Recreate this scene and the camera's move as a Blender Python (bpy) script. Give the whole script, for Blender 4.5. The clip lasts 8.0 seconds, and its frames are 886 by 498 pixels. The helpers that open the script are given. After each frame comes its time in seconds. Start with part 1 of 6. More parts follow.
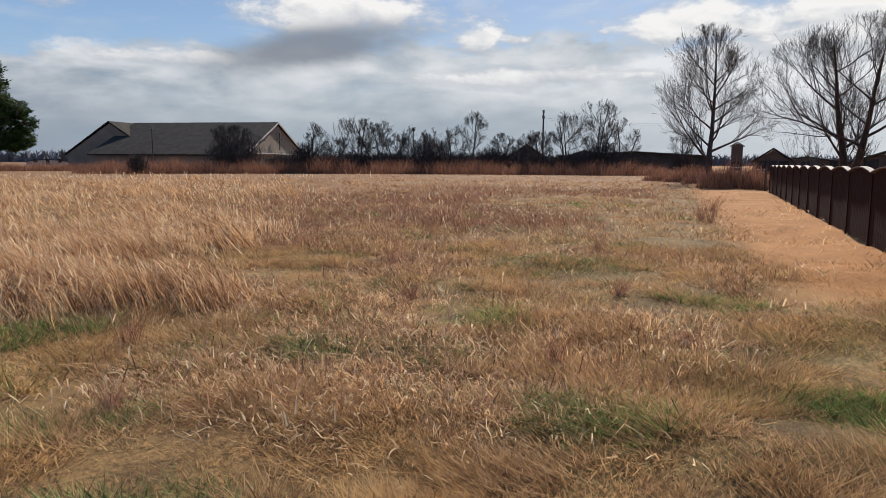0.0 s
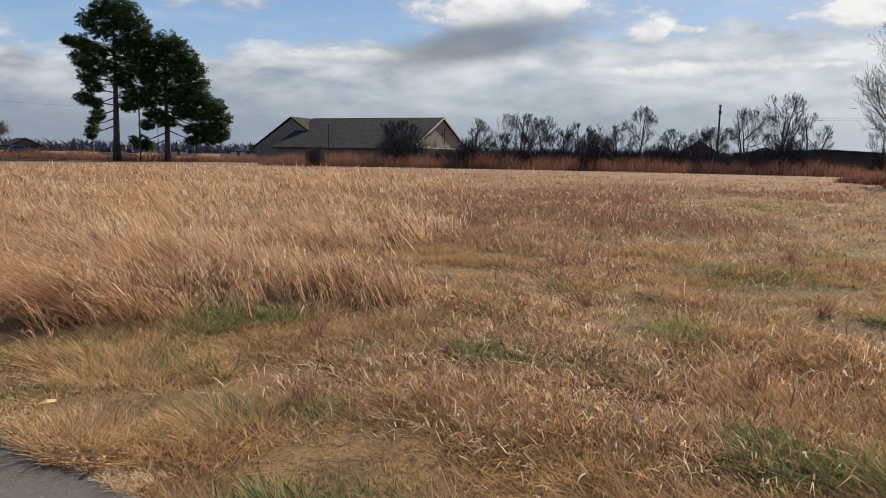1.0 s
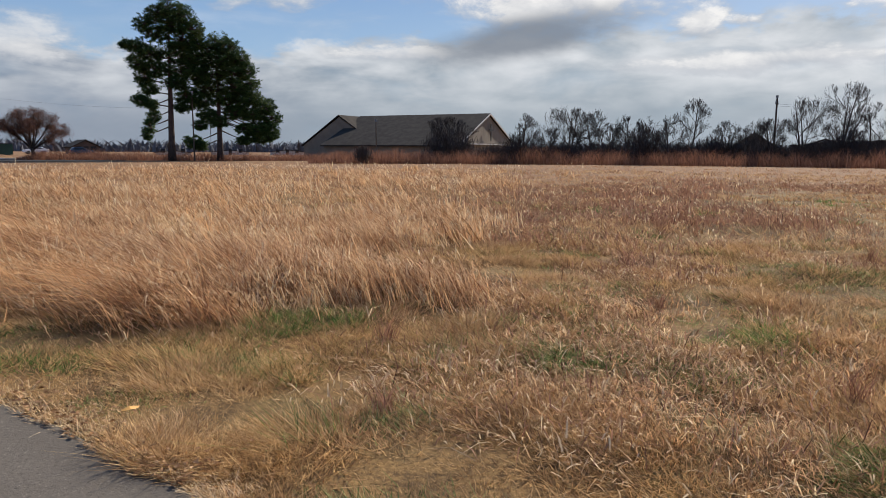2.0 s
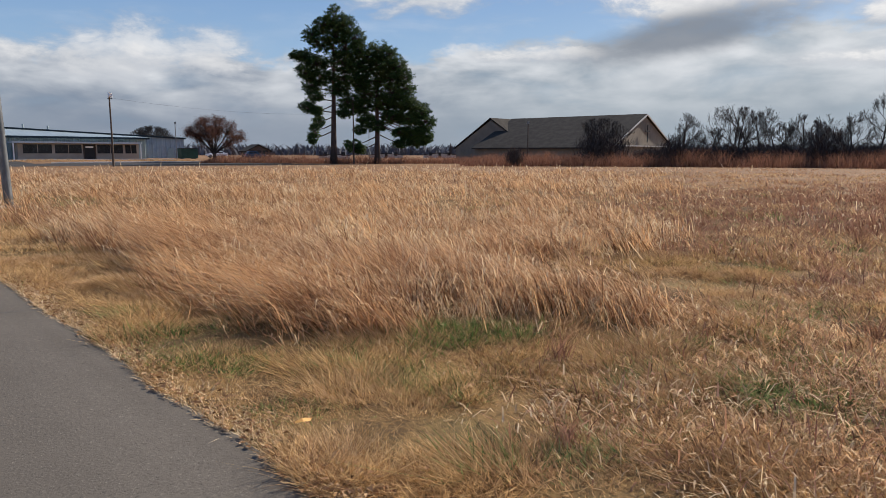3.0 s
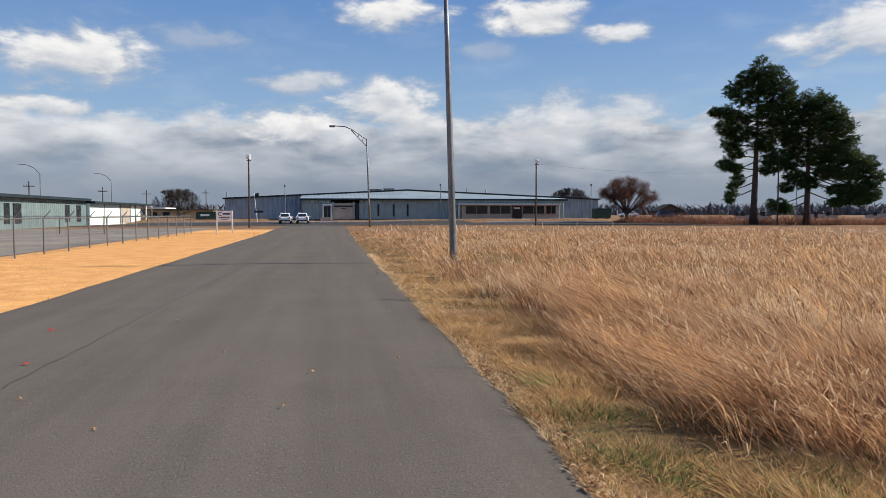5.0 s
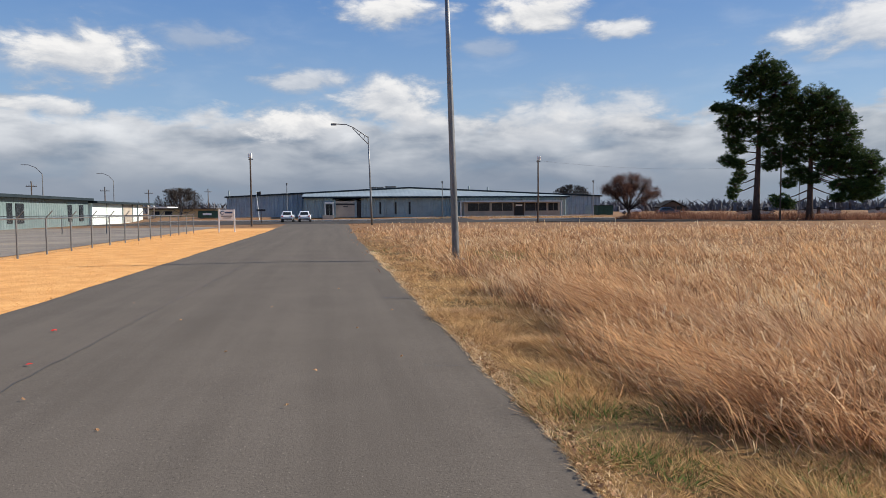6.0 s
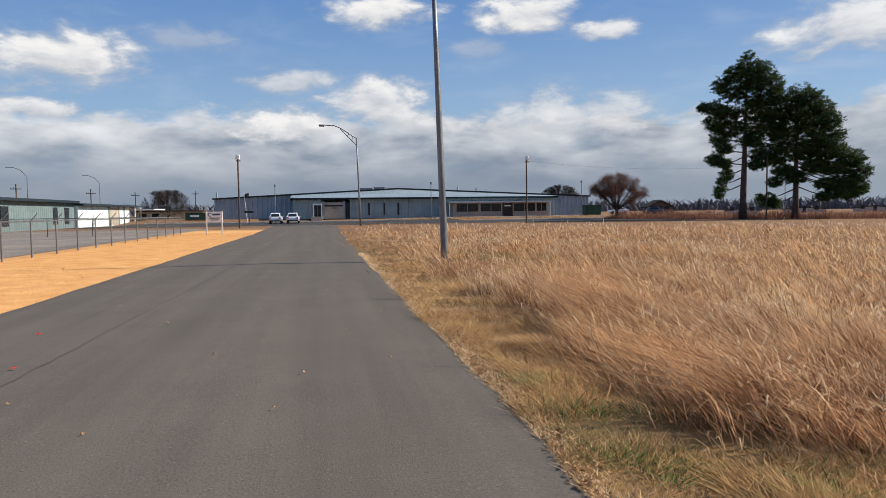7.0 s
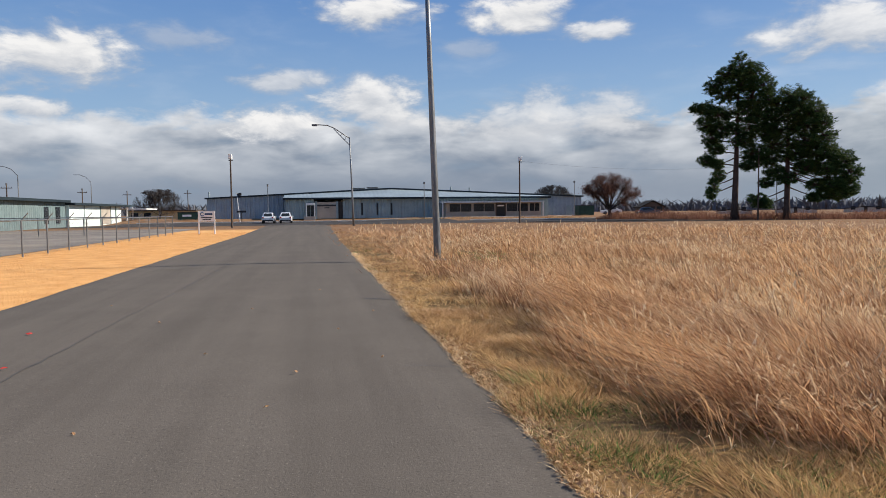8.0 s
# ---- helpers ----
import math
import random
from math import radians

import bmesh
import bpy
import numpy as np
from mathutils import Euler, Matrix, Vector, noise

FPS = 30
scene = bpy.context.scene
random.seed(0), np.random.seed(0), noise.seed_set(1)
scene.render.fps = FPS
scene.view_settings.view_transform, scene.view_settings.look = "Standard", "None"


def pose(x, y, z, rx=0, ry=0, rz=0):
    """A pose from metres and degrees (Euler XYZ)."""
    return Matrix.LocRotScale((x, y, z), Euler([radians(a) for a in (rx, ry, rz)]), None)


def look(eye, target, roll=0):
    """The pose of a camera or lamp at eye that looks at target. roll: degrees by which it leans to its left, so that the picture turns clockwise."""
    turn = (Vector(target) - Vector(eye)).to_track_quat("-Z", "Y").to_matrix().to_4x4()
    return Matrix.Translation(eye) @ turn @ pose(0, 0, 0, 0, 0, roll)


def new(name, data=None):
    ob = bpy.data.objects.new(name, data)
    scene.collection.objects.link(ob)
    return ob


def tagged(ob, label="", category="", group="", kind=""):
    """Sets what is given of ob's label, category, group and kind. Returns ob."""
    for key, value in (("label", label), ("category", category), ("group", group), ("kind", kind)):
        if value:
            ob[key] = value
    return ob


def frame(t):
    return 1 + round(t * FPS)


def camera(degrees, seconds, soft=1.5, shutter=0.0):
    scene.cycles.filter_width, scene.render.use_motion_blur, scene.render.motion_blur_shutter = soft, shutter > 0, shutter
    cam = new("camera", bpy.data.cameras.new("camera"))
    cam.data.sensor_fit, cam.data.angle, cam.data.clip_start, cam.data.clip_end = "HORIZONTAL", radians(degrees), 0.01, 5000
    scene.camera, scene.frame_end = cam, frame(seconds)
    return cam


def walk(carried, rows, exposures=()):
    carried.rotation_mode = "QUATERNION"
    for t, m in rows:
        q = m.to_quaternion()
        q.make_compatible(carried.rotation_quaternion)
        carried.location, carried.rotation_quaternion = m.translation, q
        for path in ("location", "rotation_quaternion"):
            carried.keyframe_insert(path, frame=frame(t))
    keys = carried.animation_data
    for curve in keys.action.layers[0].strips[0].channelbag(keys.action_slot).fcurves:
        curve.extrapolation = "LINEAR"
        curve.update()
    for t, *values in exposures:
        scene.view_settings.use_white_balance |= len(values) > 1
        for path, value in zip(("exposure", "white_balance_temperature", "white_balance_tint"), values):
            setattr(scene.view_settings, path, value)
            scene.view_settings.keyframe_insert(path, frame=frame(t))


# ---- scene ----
cam = camera(65.54, 8.0, soft=0.6)
PATH = [  # seconds, eye, heading, pitch, lean
    (0, (-0.327, -1.683, 1.447), -71.71, -7.14, 0.32),
    (0.5, (-0.317, -1.596, 1.493), -64.49, -7.29, 0.34),
    (1, (-0.266, -1.449, 1.505), -58.57, -7.69, 1.03),
    (1.2, (-0.262, -1.395, 1.51), -56.95, -7.38, 0.95),
    (2.3, (-0.26, -1.08, 1.539), -53.41, -8.15, 0.06),
    (2.5, (-0.194, -0.983, 1.528), -51.52, -7.89, -0.04),
    (3, (-0.108, -0.793, 1.541), -42.37, -7.88, 0.04),
    (3.5, (-0.09, -0.528, 1.539), -34.81, -6.36, -0.55),
    (4, (-0.098, -0.259, 1.558), -25.99, -4.2, -1.66),
    (4.5, (-0.03, -0.073, 1.564), -13.22, -2.85, -0.63),
    (4.7, (-0.016, -0.044, 1.588), -9.69, -2.82, 0.28),
    (6, (-0.017, 0.015, 1.596), -9.17, -3.16, -0.4),
    (6.5, (-0.018, 0.016, 1.596), -9.65, -2.96, -0.52),
    (7, (-0.005, 0.014, 1.592), -10.08, -3.1, -0.69),
    (7.5, (0.002, 0.012, 1.594), -10.63, -3.06, -0.61),
    (8, (0.001, 0.003, 1.591), -10.65, -3.11, -0.6),
]
walk(cam, [(t, look(eye, (eye[0] - math.sin(radians(a)) * math.cos(radians(b)),
                          eye[1] + math.cos(radians(a)) * math.cos(radians(b)),
                          eye[2] + math.sin(radians(b))), r)) for t, eye, a, b, r in PATH],
     [(0, 0.48), (8, 0.48)])

# ---------------------------------------------------------------- light
SUN_AZ, SUN_EL = 90.5, 35.5   # degrees from the road's direction to its right, and up


def way(az, el):
    a, e = radians(az), radians(el)
    return Vector((math.sin(a) * math.cos(e), math.cos(a) * math.cos(e), math.sin(e)))


sun = new("sun", bpy.data.lights.new("sun", "SUN"))
sun.data.energy, sun.data.angle, sun.data.color = 5.0, radians(0.6), (1.0, 0.92, 0.80)
sun.matrix_world = look(way(SUN_AZ, SUN_EL) * 100, (0, 0, 0))


class Nodes:
    """Shortcuts for a node tree."""

    def __init__(self, tree):
        self.tree, self.nodes, self.links = tree, tree.nodes, tree.links
        tree.nodes.clear()

    def add(self, kind):
        return self.nodes.new(kind)

    def put(self, socket, v):
        if isinstance(v, bpy.types.NodeSocket):
            self.links.new(v, socket)
        else:
            socket.default_value = v

    def math(self, op, a, b=0.0, c=0.0, clamp=False):
        n = self.add("ShaderNodeMath")
        n.operation, n.use_clamp = op, clamp
        for s, v in zip(n.inputs, (a, b, c)):
            self.put(s, v)
        return n.outputs[0]

    def step(self, v, lo, hi, a=0.0, b=1.0):
        n = self.add("ShaderNodeMapRange")
        n.interpolation_type = "SMOOTHSTEP"
        for s, x in zip(n.inputs, (v, lo, hi, a, b)):
            self.put(s, x)
        return n.outputs[0]

    def noise(self, vec, scale, detail=4.0, rough=0.55, distort=0.0):
        n = self.add("ShaderNodeTexNoise")
        self.put(n.inputs["Vector"], vec)
        self.put(n.inputs["Scale"], scale)
        self.put(n.inputs["Detail"], detail)
        self.put(n.inputs["Roughness"], rough)
        self.put(n.inputs["Distortion"], distort)
        return n.outputs["Fac"]

    def mix(self, f, a, b, blend="MIX"):
        n = self.add("ShaderNodeMix")
        n.data_type, n.blend_type = "RGBA", blend
        self.put(n.inputs[0], f)
        self.put(n.inputs[6], a)
        self.put(n.inputs[7], b)
        return n.outputs[2]

    def join(self, x, y, z):
        n = self.add("ShaderNodeCombineXYZ")
        for s, v in zip(n.inputs, (x, y, z)):
            self.put(s, v)
        return n.outputs[0]


def rgb(r, g, b):
    return (r, g, b, 1.0)


# the sky: clear blue above, a grey bank of cloud low down, scattered cumulus
world = bpy.data.worlds.new("sky")
scene.world = world
world.use_nodes = True
N = Nodes(world.node_tree)
coord = N.add("ShaderNodeTexCoord").outputs["Generated"]
sep = N.add("ShaderNodeSeparateXYZ")
N.put(sep.inputs[0], coord)
az = N.math("MULTIPLY", N.math("ARCTAN2", sep.outputs[0], sep.outputs[1]), 57.2958)
el = N.math("MULTIPLY", N.math("ARCSINE", sep.outputs[2]), 57.2958)
flat = N.join(N.math("MULTIPLY", az, 0.1), N.math("MULTIPLY", el, 0.22), 0.0)
puff = N.noise(flat, 1.9, 9, 0.58, 0.3)
# the same billows a little further towards the sun: where they thin out that way, the cloud is lit
sunward = N.noise(N.join(N.math("MULTIPLY_ADD", az, 0.1, 0.07), N.math("MULTIPLY_ADD", el, 0.22, 0.13), 0.0), 1.9, 9, 0.58, 0.3)
smooth_a = N.noise(flat, 1.3, 4, 0.5, 0.2)
smooth_b = N.noise(N.join(N.math("MULTIPLY_ADD", az, 0.1, 0.05), N.math("MULTIPLY_ADD", el, 0.22, 0.16), 0.0), 1.3, 4, 0.5, 0.2)
billow = N.math("MULTIPLY", N.math("SUBTRACT", smooth_a, smooth_b), 2.6)
relief = N.math("MULTIPLY_ADD", N.math("SUBTRACT", puff, sunward), 3.2, 0.5, clamp=True)
wisp = N.noise(N.join(N.math("MULTIPLY", az, 0.085), N.math("MULTIPLY", el, 0.27), 3.0), 1.7, 7, 0.52, 0.35)
broad = N.noise(flat, 0.55, 4, 0.5)
fine = N.noise(flat, 6.0, 5, 0.6)
wob = N.math("ADD", N.math("MULTIPLY_ADD", puff, 2.4, -1.2), N.math("MULTIPLY_ADD", fine, 0.7, -0.35))
# azimuth, elevation, half width, half height, weight, whiteness
CLOUDS_AHEAD = [(-18.3, 11.5, 5.8, 2.5, 1.0, 0.9), (-10.2, 13.2, 3.6, 1.1, 0.45, 0.7), (-2.2, 10.5, 4.4, 0.95, 0.8, 0.85),
          (4.6, 9.0, 4.6, 2.4, 0.95, 0.9), (5.6, 15.9, 5.0, 1.4, 1.0, 1.0), (17.2, 15.6, 4.6, 1.7, 1.0, 1.0),
          (23.2, 14.2, 2.8, 0.8, 0.9, 1.0), (-2.7, 7.0, 4.2, 1.7, 1.0, 0.95), (-19.7, 7.6, 3.6, 0.8, 0.9, 0.9),
          (19.0, 7.4, 12.0, 2.2, 0.8, 0.82), (13.4, 13.1, 2.8, 0.8, 0.4, 0.75), (40.5, 12.6, 6.8, 1.9, 0.9, 1.0)]
CLOUDS_ASIDE = [(64.0, 11.8, 10.0, 2.2, 1.0, 1.0), (74.2, 9.6, 2.2, 1.2, 1.0, 1.0), (77.3, 9.7, 1.3, 0.5, 1.0, 1.0),
          (92.0, 10.2, 7.5, 2.4, 1.0, 1.0), (101.5, 10.5, 9.0, 3.6, 1.0, 1.0), (51.0, 7.8, 5.0, 0.7, 0.9, 0.95),
          (80.0, 6.8, 11.0, 0.9, 0.9, 0.9), (120.0, 20.0, 18.0, 6.0, 0.9, 1.0), (-60.0, 14.0, 14.0, 3.0, 0.9, 0.9),
          (160.0, 16.0, 16.0, 4.0, 0.9, 0.9), (-120.0, 18.0, 16.0, 4.0, 0.9, 0.9)]
cover, white = 0.0, 0.0
for a0, e0, ra, re, weight, lit in CLOUDS_AHEAD + CLOUDS_ASIDE:
    u = N.math("DIVIDE", N.math("SUBTRACT", az, a0), ra)
    v = N.math("DIVIDE", N.math("SUBTRACT", el, e0), re)
    d = N.math("SQRT", N.math("ADD", N.math("MULTIPLY", u, u), N.math("MULTIPLY", v, v)))
    d = N.math("SUBTRACT", d, wob)
    m = N.step(d, 1.2, 0.4, 0.0, weight)
    cover = N.math("MAXIMUM", cover, m)
    # the sunlit top is whiter than the base
    top = N.math("MULTIPLY", N.step(N.math("ADD", v, wob), -0.9, 0.5, 0.35, 1.0), N.math("MULTIPLY_ADD", relief, 0.5 * lit, 0.72 * lit))
    white = N.math("MAXIMUM", white, N.math("MULTIPLY", m, top))
# the bank: up to 8 degrees over the road, higher to its right
edge = N.math("ADD", N.step(az, 30.0, 75.0, 7.6, 9.5), N.math("MULTIPLY", wob, 2.2))
bank = N.step(el, N.math("ADD", edge, 0.6), N.math("SUBTRACT", edge, 0.9))
bank = N.math("MULTIPLY", bank, N.step(wisp, 0.2, 0.5, 0.8, 1.0))
veil = N.math("MULTIPLY", N.step(wisp, 0.45, 0.75), N.step(az, 25.0, 70.0, 0.12, 0.5))
veil = N.math("MULTIPLY", veil, N.step(el, 26.0, 10.0))
bank_white = N.math("MULTIPLY", N.step(N.math("ADD", wisp, N.math("MULTIPLY", broad, 0.9)), 0.62, 1.2), N.step(el, 1.2, 7.5, 0.10, 1.0))
bank_white = N.math("MULTIPLY", bank_white, N.step(az, 18.0, 50.0, 1.0, 0.8))
bank_white = N.math("ADD", bank_white, N.step(az, 68.0, 106.0, 0.0, 0.52))
bank_white = N.math("ADD", bank_white, N.math("MULTIPLY", billow, N.step(el, 1.5, 6.0, 0.05, 0.5)), clamp=True)
# one large grey cloud lies in the shade of those above it
u = N.math("DIVIDE", N.math("SUBTRACT", az, 61.5), 8.4)
v = N.math("DIVIDE", N.math("SUBTRACT", N.math("SUBTRACT", el, 9.0), N.math("MULTIPLY", u, 1.3)), 1.7)
d = N.math("SUBTRACT", N.math("SQRT", N.math("ADD", N.math("MULTIPLY", u, u), N.math("MULTIPLY", v, v))), N.math("MULTIPLY", wob, 0.28))
shade = N.step(d, 1.35, 0.35)
blue = N.mix(N.step(el, 2.0, 22.0), rgb(0.34, 0.52, 0.74), rgb(0.085, 0.24, 0.60))
nish = N.add("ShaderNodeTexSky")
nish.sky_type, nish.sun_disc, nish.sun_elevation, nish.sun_rotation = "NISHITA", False, radians(SUN_EL), radians(SUN_AZ)
nsky = N.mix(1.0, nish.outputs[0], rgb(0.10, 0.10, 0.10), "MULTIPLY")
clear = N.mix(0.75, nsky, blue)
grey_lo, grey_hi = N.mix(N.step(az, 22.0, 62.0), rgb(0.23, 0.28, 0.36), rgb(0.34, 0.40, 0.46)), rgb(0.80, 0.82, 0.85)
bank_col = N.mix(bank_white, grey_lo, grey_hi)
c = N.mix(N.math("MAXIMUM", bank, veil), clear, bank_col)
puff_col = N.mix(white, rgb(0.42, 0.46, 0.53), rgb(0.92, 0.91, 0.90))
c = N.mix(cover, c, puff_col)
c = N.mix(N.math("MULTIPLY", shade, 0.9), c, rgb(0.23, 0.26, 0.31))
bg = N.add("ShaderNodeBackground")
N.put(bg.inputs[0], c)
bg.inputs[1].default_value = 0.71
N.put(N.add("ShaderNodeOutputWorld").inputs[0], bg.outputs[0])


# ---------------------------------------------------------------- materials
def mat(name, a, b, scale=3.0, rough=0.8, bump=0.3, metal=0.0, grain=None, dirt=None, spread=0.0, island=0.0, stretch=(1, 1, 1), spec=0.4, fine_bump=8.0):
    """A material of two colours over a broad and a fine noise. dirt: a third colour in stains. island: how far
    each loose piece, spread: how far each object, goes its own way between the two colours."""
    m = bpy.data.materials.new(name)
    m.use_nodes = True
    n = Nodes(m.node_tree)
    tex = n.add("ShaderNodeTexCoord").outputs["Object"]
    mp = n.add("ShaderNodeMapping")
    n.put(mp.inputs[0], tex)
    mp.inputs["Scale"].default_value = stretch
    p = mp.outputs[0]
    big = n.noise(p, scale, 5, 0.6)
    small = n.noise(p, scale * fine_bump if grain is None else grain, 5, 0.65)
    f = n.math("ADD", n.math("MULTIPLY", big, 0.6), n.math("MULTIPLY", small, 0.4))
    f = n.step(f, 0.36, 0.64)
    if island:
        f = n.math("ADD", n.math("MULTIPLY", f, 1 - island), n.math("MULTIPLY", n.add("ShaderNodeNewGeometry").outputs["Random Per Island"], island))
    if spread:
        f = n.math("ADD", n.math("MULTIPLY", f, 1 - spread), n.math("MULTIPLY", n.add("ShaderNodeObjectInfo").outputs["Random"], spread))
    col = n.mix(f, rgb(*a), rgb(*b))
    if dirt:
        col = n.mix(n.step(n.noise(p, scale * 0.37, 6, 0.65), 0.5, 0.72, 0, 0.75), col, rgb(*dirt))
    bs = n.add("ShaderNodeBsdfPrincipled")
    n.put(bs.inputs["Base Color"], col)
    n.put(bs.inputs["Roughness"], n.math("MULTIPLY_ADD", small, 0.25, rough - 0.12))
    n.put(bs.inputs["Metallic"], metal)
    n.put(bs.inputs["Specular IOR Level"], spec)
    if bump:
        bp = n.add("ShaderNodeBump")
        bp.inputs["Strength"].default_value = bump
        bp.inputs["Distance"].default_value = 0.01
        n.put(bp.inputs["Height"], small)
        n.put(bs.inputs["Normal"], bp.outputs[0])
    n.put(n.add("ShaderNodeOutputMaterial").inputs[0], bs.outputs[0])
    return m


def blade_mat(name, a, b, c, see=0.35, rough=0.8, patch=0.25, dark=0.3):
    """Dry or green blades: each blade its own tone, some of them dead and dark, patches of two sizes, and some light through them."""
    m = bpy.data.materials.new(name)
    m.use_nodes = True
    n = Nodes(m.node_tree)
    geo = n.add("ShaderNodeNewGeometry")
    tone = geo.outputs["Random Per Island"]
    other = n.math("FRACT", n.math("MULTIPLY", tone, 61.7))
    big = n.noise(geo.outputs["Position"], patch, 4, 0.6)
    clump = n.noise(geo.outputs["Position"], 2.3, 3, 0.6)
    col = n.mix(tone, rgb(*a), rgb(*b))
    col = n.mix(n.step(n.math("ADD", big, n.math("MULTIPLY_ADD", tone, 0.24, -0.12)), 0.44, 0.62), col, rgb(*c))
    col = n.mix(n.step(n.math("ADD", clump, n.math("MULTIPLY_ADD", other, 0.5, -0.25)), 0.52, 0.36, 0.0, 0.75), col, rgb(*a))
    col = n.mix(n.step(other, dark, dark * 0.4, 0.0, 0.8), col, rgb(a[0] * 0.4, a[1] * 0.38, a[2] * 0.36))
    bs = n.add("ShaderNodeBsdfPrincipled")
    n.put(bs.inputs["Base Color"], col)
    n.put(bs.inputs["Roughness"], rough)
    bs.inputs["Specular IOR Level"].default_value = 0.06
    tr = n.add("ShaderNodeBsdfTranslucent")
    n.put(tr.inputs[0], col)
    mx = n.add("ShaderNodeMixShader")
    n.put(mx.inputs[0], see)
    n.put(mx.inputs[1], bs.outputs[0])
    n.put(mx.inputs[2], tr.outputs[0])
    n.put(n.add("ShaderNodeOutputMaterial").inputs[0], mx.outputs[0])
    return m


def asphalt(name, dark, pale, stone):
    """Worn asphalt: faint lengthwise wheel tracks, blotches, and pale stones showing in the binder."""
    m = bpy.data.materials.new(name)
    m.use_nodes = True
    n = Nodes(m.node_tree)
    pos = n.add("ShaderNodeTexCoord").outputs["Object"]
    s = n.add("ShaderNodeSeparateXYZ")
    n.put(s.inputs[0], pos)
    lanes = n.noise(n.join(s.outputs[0], n.math("MULTIPLY", s.outputs[1], 0.04), 0.0), 1.5, 5, 0.6)
    blot = n.noise(pos, 0.7, 6, 0.65)
    fine = n.noise(pos, 55, 4, 0.7)
    f = n.math("ADD", n.math("MULTIPLY", lanes, 0.46), n.math("ADD", n.math("MULTIPLY", blot, 0.24), n.math("MULTIPLY", fine, 0.30)))
    c = n.mix(n.step(f, 0.38, 0.62), rgb(*dark), rgb(*pale))
    c = n.mix(n.step(fine, 0.60, 0.72, 0, 0.55), c, rgb(*stone))
    c = n.mix(n.step(fine, 0.42, 0.30, 0, 0.6), c, rgb(0.03, 0.028, 0.026))
    bs = n.add("ShaderNodeBsdfPrincipled")
    n.put(bs.inputs["Base Color"], c)
    n.put(bs.inputs["Roughness"], n.math("MULTIPLY_ADD", fine, 0.3, 0.7))
    bs.inputs["Specular IOR Level"].default_value = 0.1
    bp = n.add("ShaderNodeBump")
    bp.inputs["Strength"].default_value = 0.7
    bp.inputs["Distance"].default_value = 0.006
    n.put(bp.inputs["Height"], fine)
    n.put(bs.inputs["Normal"], bp.outputs[0])
    n.put(n.add("ShaderNodeOutputMaterial").inputs[0], bs.outputs[0])
    return m


M_ASPHALT = asphalt("asphalt", (0.100, 0.084, 0.068), (0.132, 0.111, 0.090), (0.29, 0.25, 0.21))
M_STREET = asphalt("dark_street_asphalt", (0.045, 0.040, 0.036), (0.070, 0.062, 0.055), (0.16, 0.14, 0.12))
M_ASPHALT_OLD = mat("old_asphalt", (0.16, 0.14, 0.12), (0.27, 0.235, 0.195), 0.25, 0.95, 0.4, grain=30, dirt=(0.34, 0.28, 0.21), spec=0.1)
M_SEAL = mat("crack_filler", (0.03, 0.03, 0.03), (0.05, 0.05, 0.05), 4, 0.6, 0.2)
M_CONCRETE = mat("concrete", (0.42, 0.40, 0.37), (0.55, 0.52, 0.48), 1.0, 0.9, 0.3)
M_TEAL = mat("teal_metal_siding", (0.20, 0.27, 0.29), (0.27, 0.35, 0.37), 0.6, 0.5, 0.05, dirt=(0.24, 0.29, 0.29))
M_BLUE_METAL = mat("blue_grey_metal_siding", (0.21, 0.26, 0.31), (0.29, 0.35, 0.40), 0.5, 0.5, 0.05, dirt=(0.24, 0.28, 0.31))
M_PALE_METAL = mat("pale_blue_metal_siding", (0.40, 0.46, 0.49), (0.52, 0.57, 0.59), 0.5, 0.45, 0.05, dirt=(0.4, 0.43, 0.42))
M_MINT = mat("mint_white_paint", (0.66, 0.76, 0.72), (0.76, 0.83, 0.79), 0.6, 0.6, 0.05)
M_ROOF_DARK = mat("dark_metal_trim", (0.018, 0.028, 0.036), (0.03, 0.042, 0.05), 1.0, 0.85, 0.05, spec=0.1)
M_ROOF_PALE = mat("galvanised_roof", (0.24, 0.285, 0.30), (0.32, 0.37, 0.38), 0.4, 0.5, 0.05, metal=0.2)
M_BEIGE = mat("beige_stucco", (0.33, 0.29, 0.24), (0.42, 0.37, 0.31), 0.8, 0.9, 0.3, grain=40)
M_GLASS = mat("dark_glass", (0.015, 0.018, 0.02), (0.03, 0.035, 0.04), 0.5, 0.25, 0.0, spec=0.22)
# near black: dark doors, and the shade within the side doorway as colour
M_DARKHOLE = mat("dark_doors_and_doorway_shade", (0.015, 0.014, 0.014), (0.03, 0.028, 0.026), 1, 0.7, 0.0)
M_WHITE = mat("white_paint", (0.72, 0.72, 0.70), (0.82, 0.82, 0.80), 1.2, 0.5, 0.05)
M_STEEL = mat("galvanised_steel", (0.13, 0.135, 0.14), (0.24, 0.245, 0.25), 3.0, 0.5, 0.1, metal=0.7, stretch=(1, 1, 0.2))
M_WOODPOLE = mat("weathered_pole_wood", (0.06, 0.042, 0.03), (0.11, 0.08, 0.06), 4, 0.9, 0.5, stretch=(1, 1, 0.1))
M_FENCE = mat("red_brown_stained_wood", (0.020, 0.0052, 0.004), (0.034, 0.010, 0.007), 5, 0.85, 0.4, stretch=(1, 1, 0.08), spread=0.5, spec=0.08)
# fence wood painted paler, for the sun's highlight along the top edges
M_FENCECAP = mat("sunlit_fence_cap", (0.075, 0.045, 0.036), (0.14, 0.095, 0.078), 8, 0.7, 0.2)
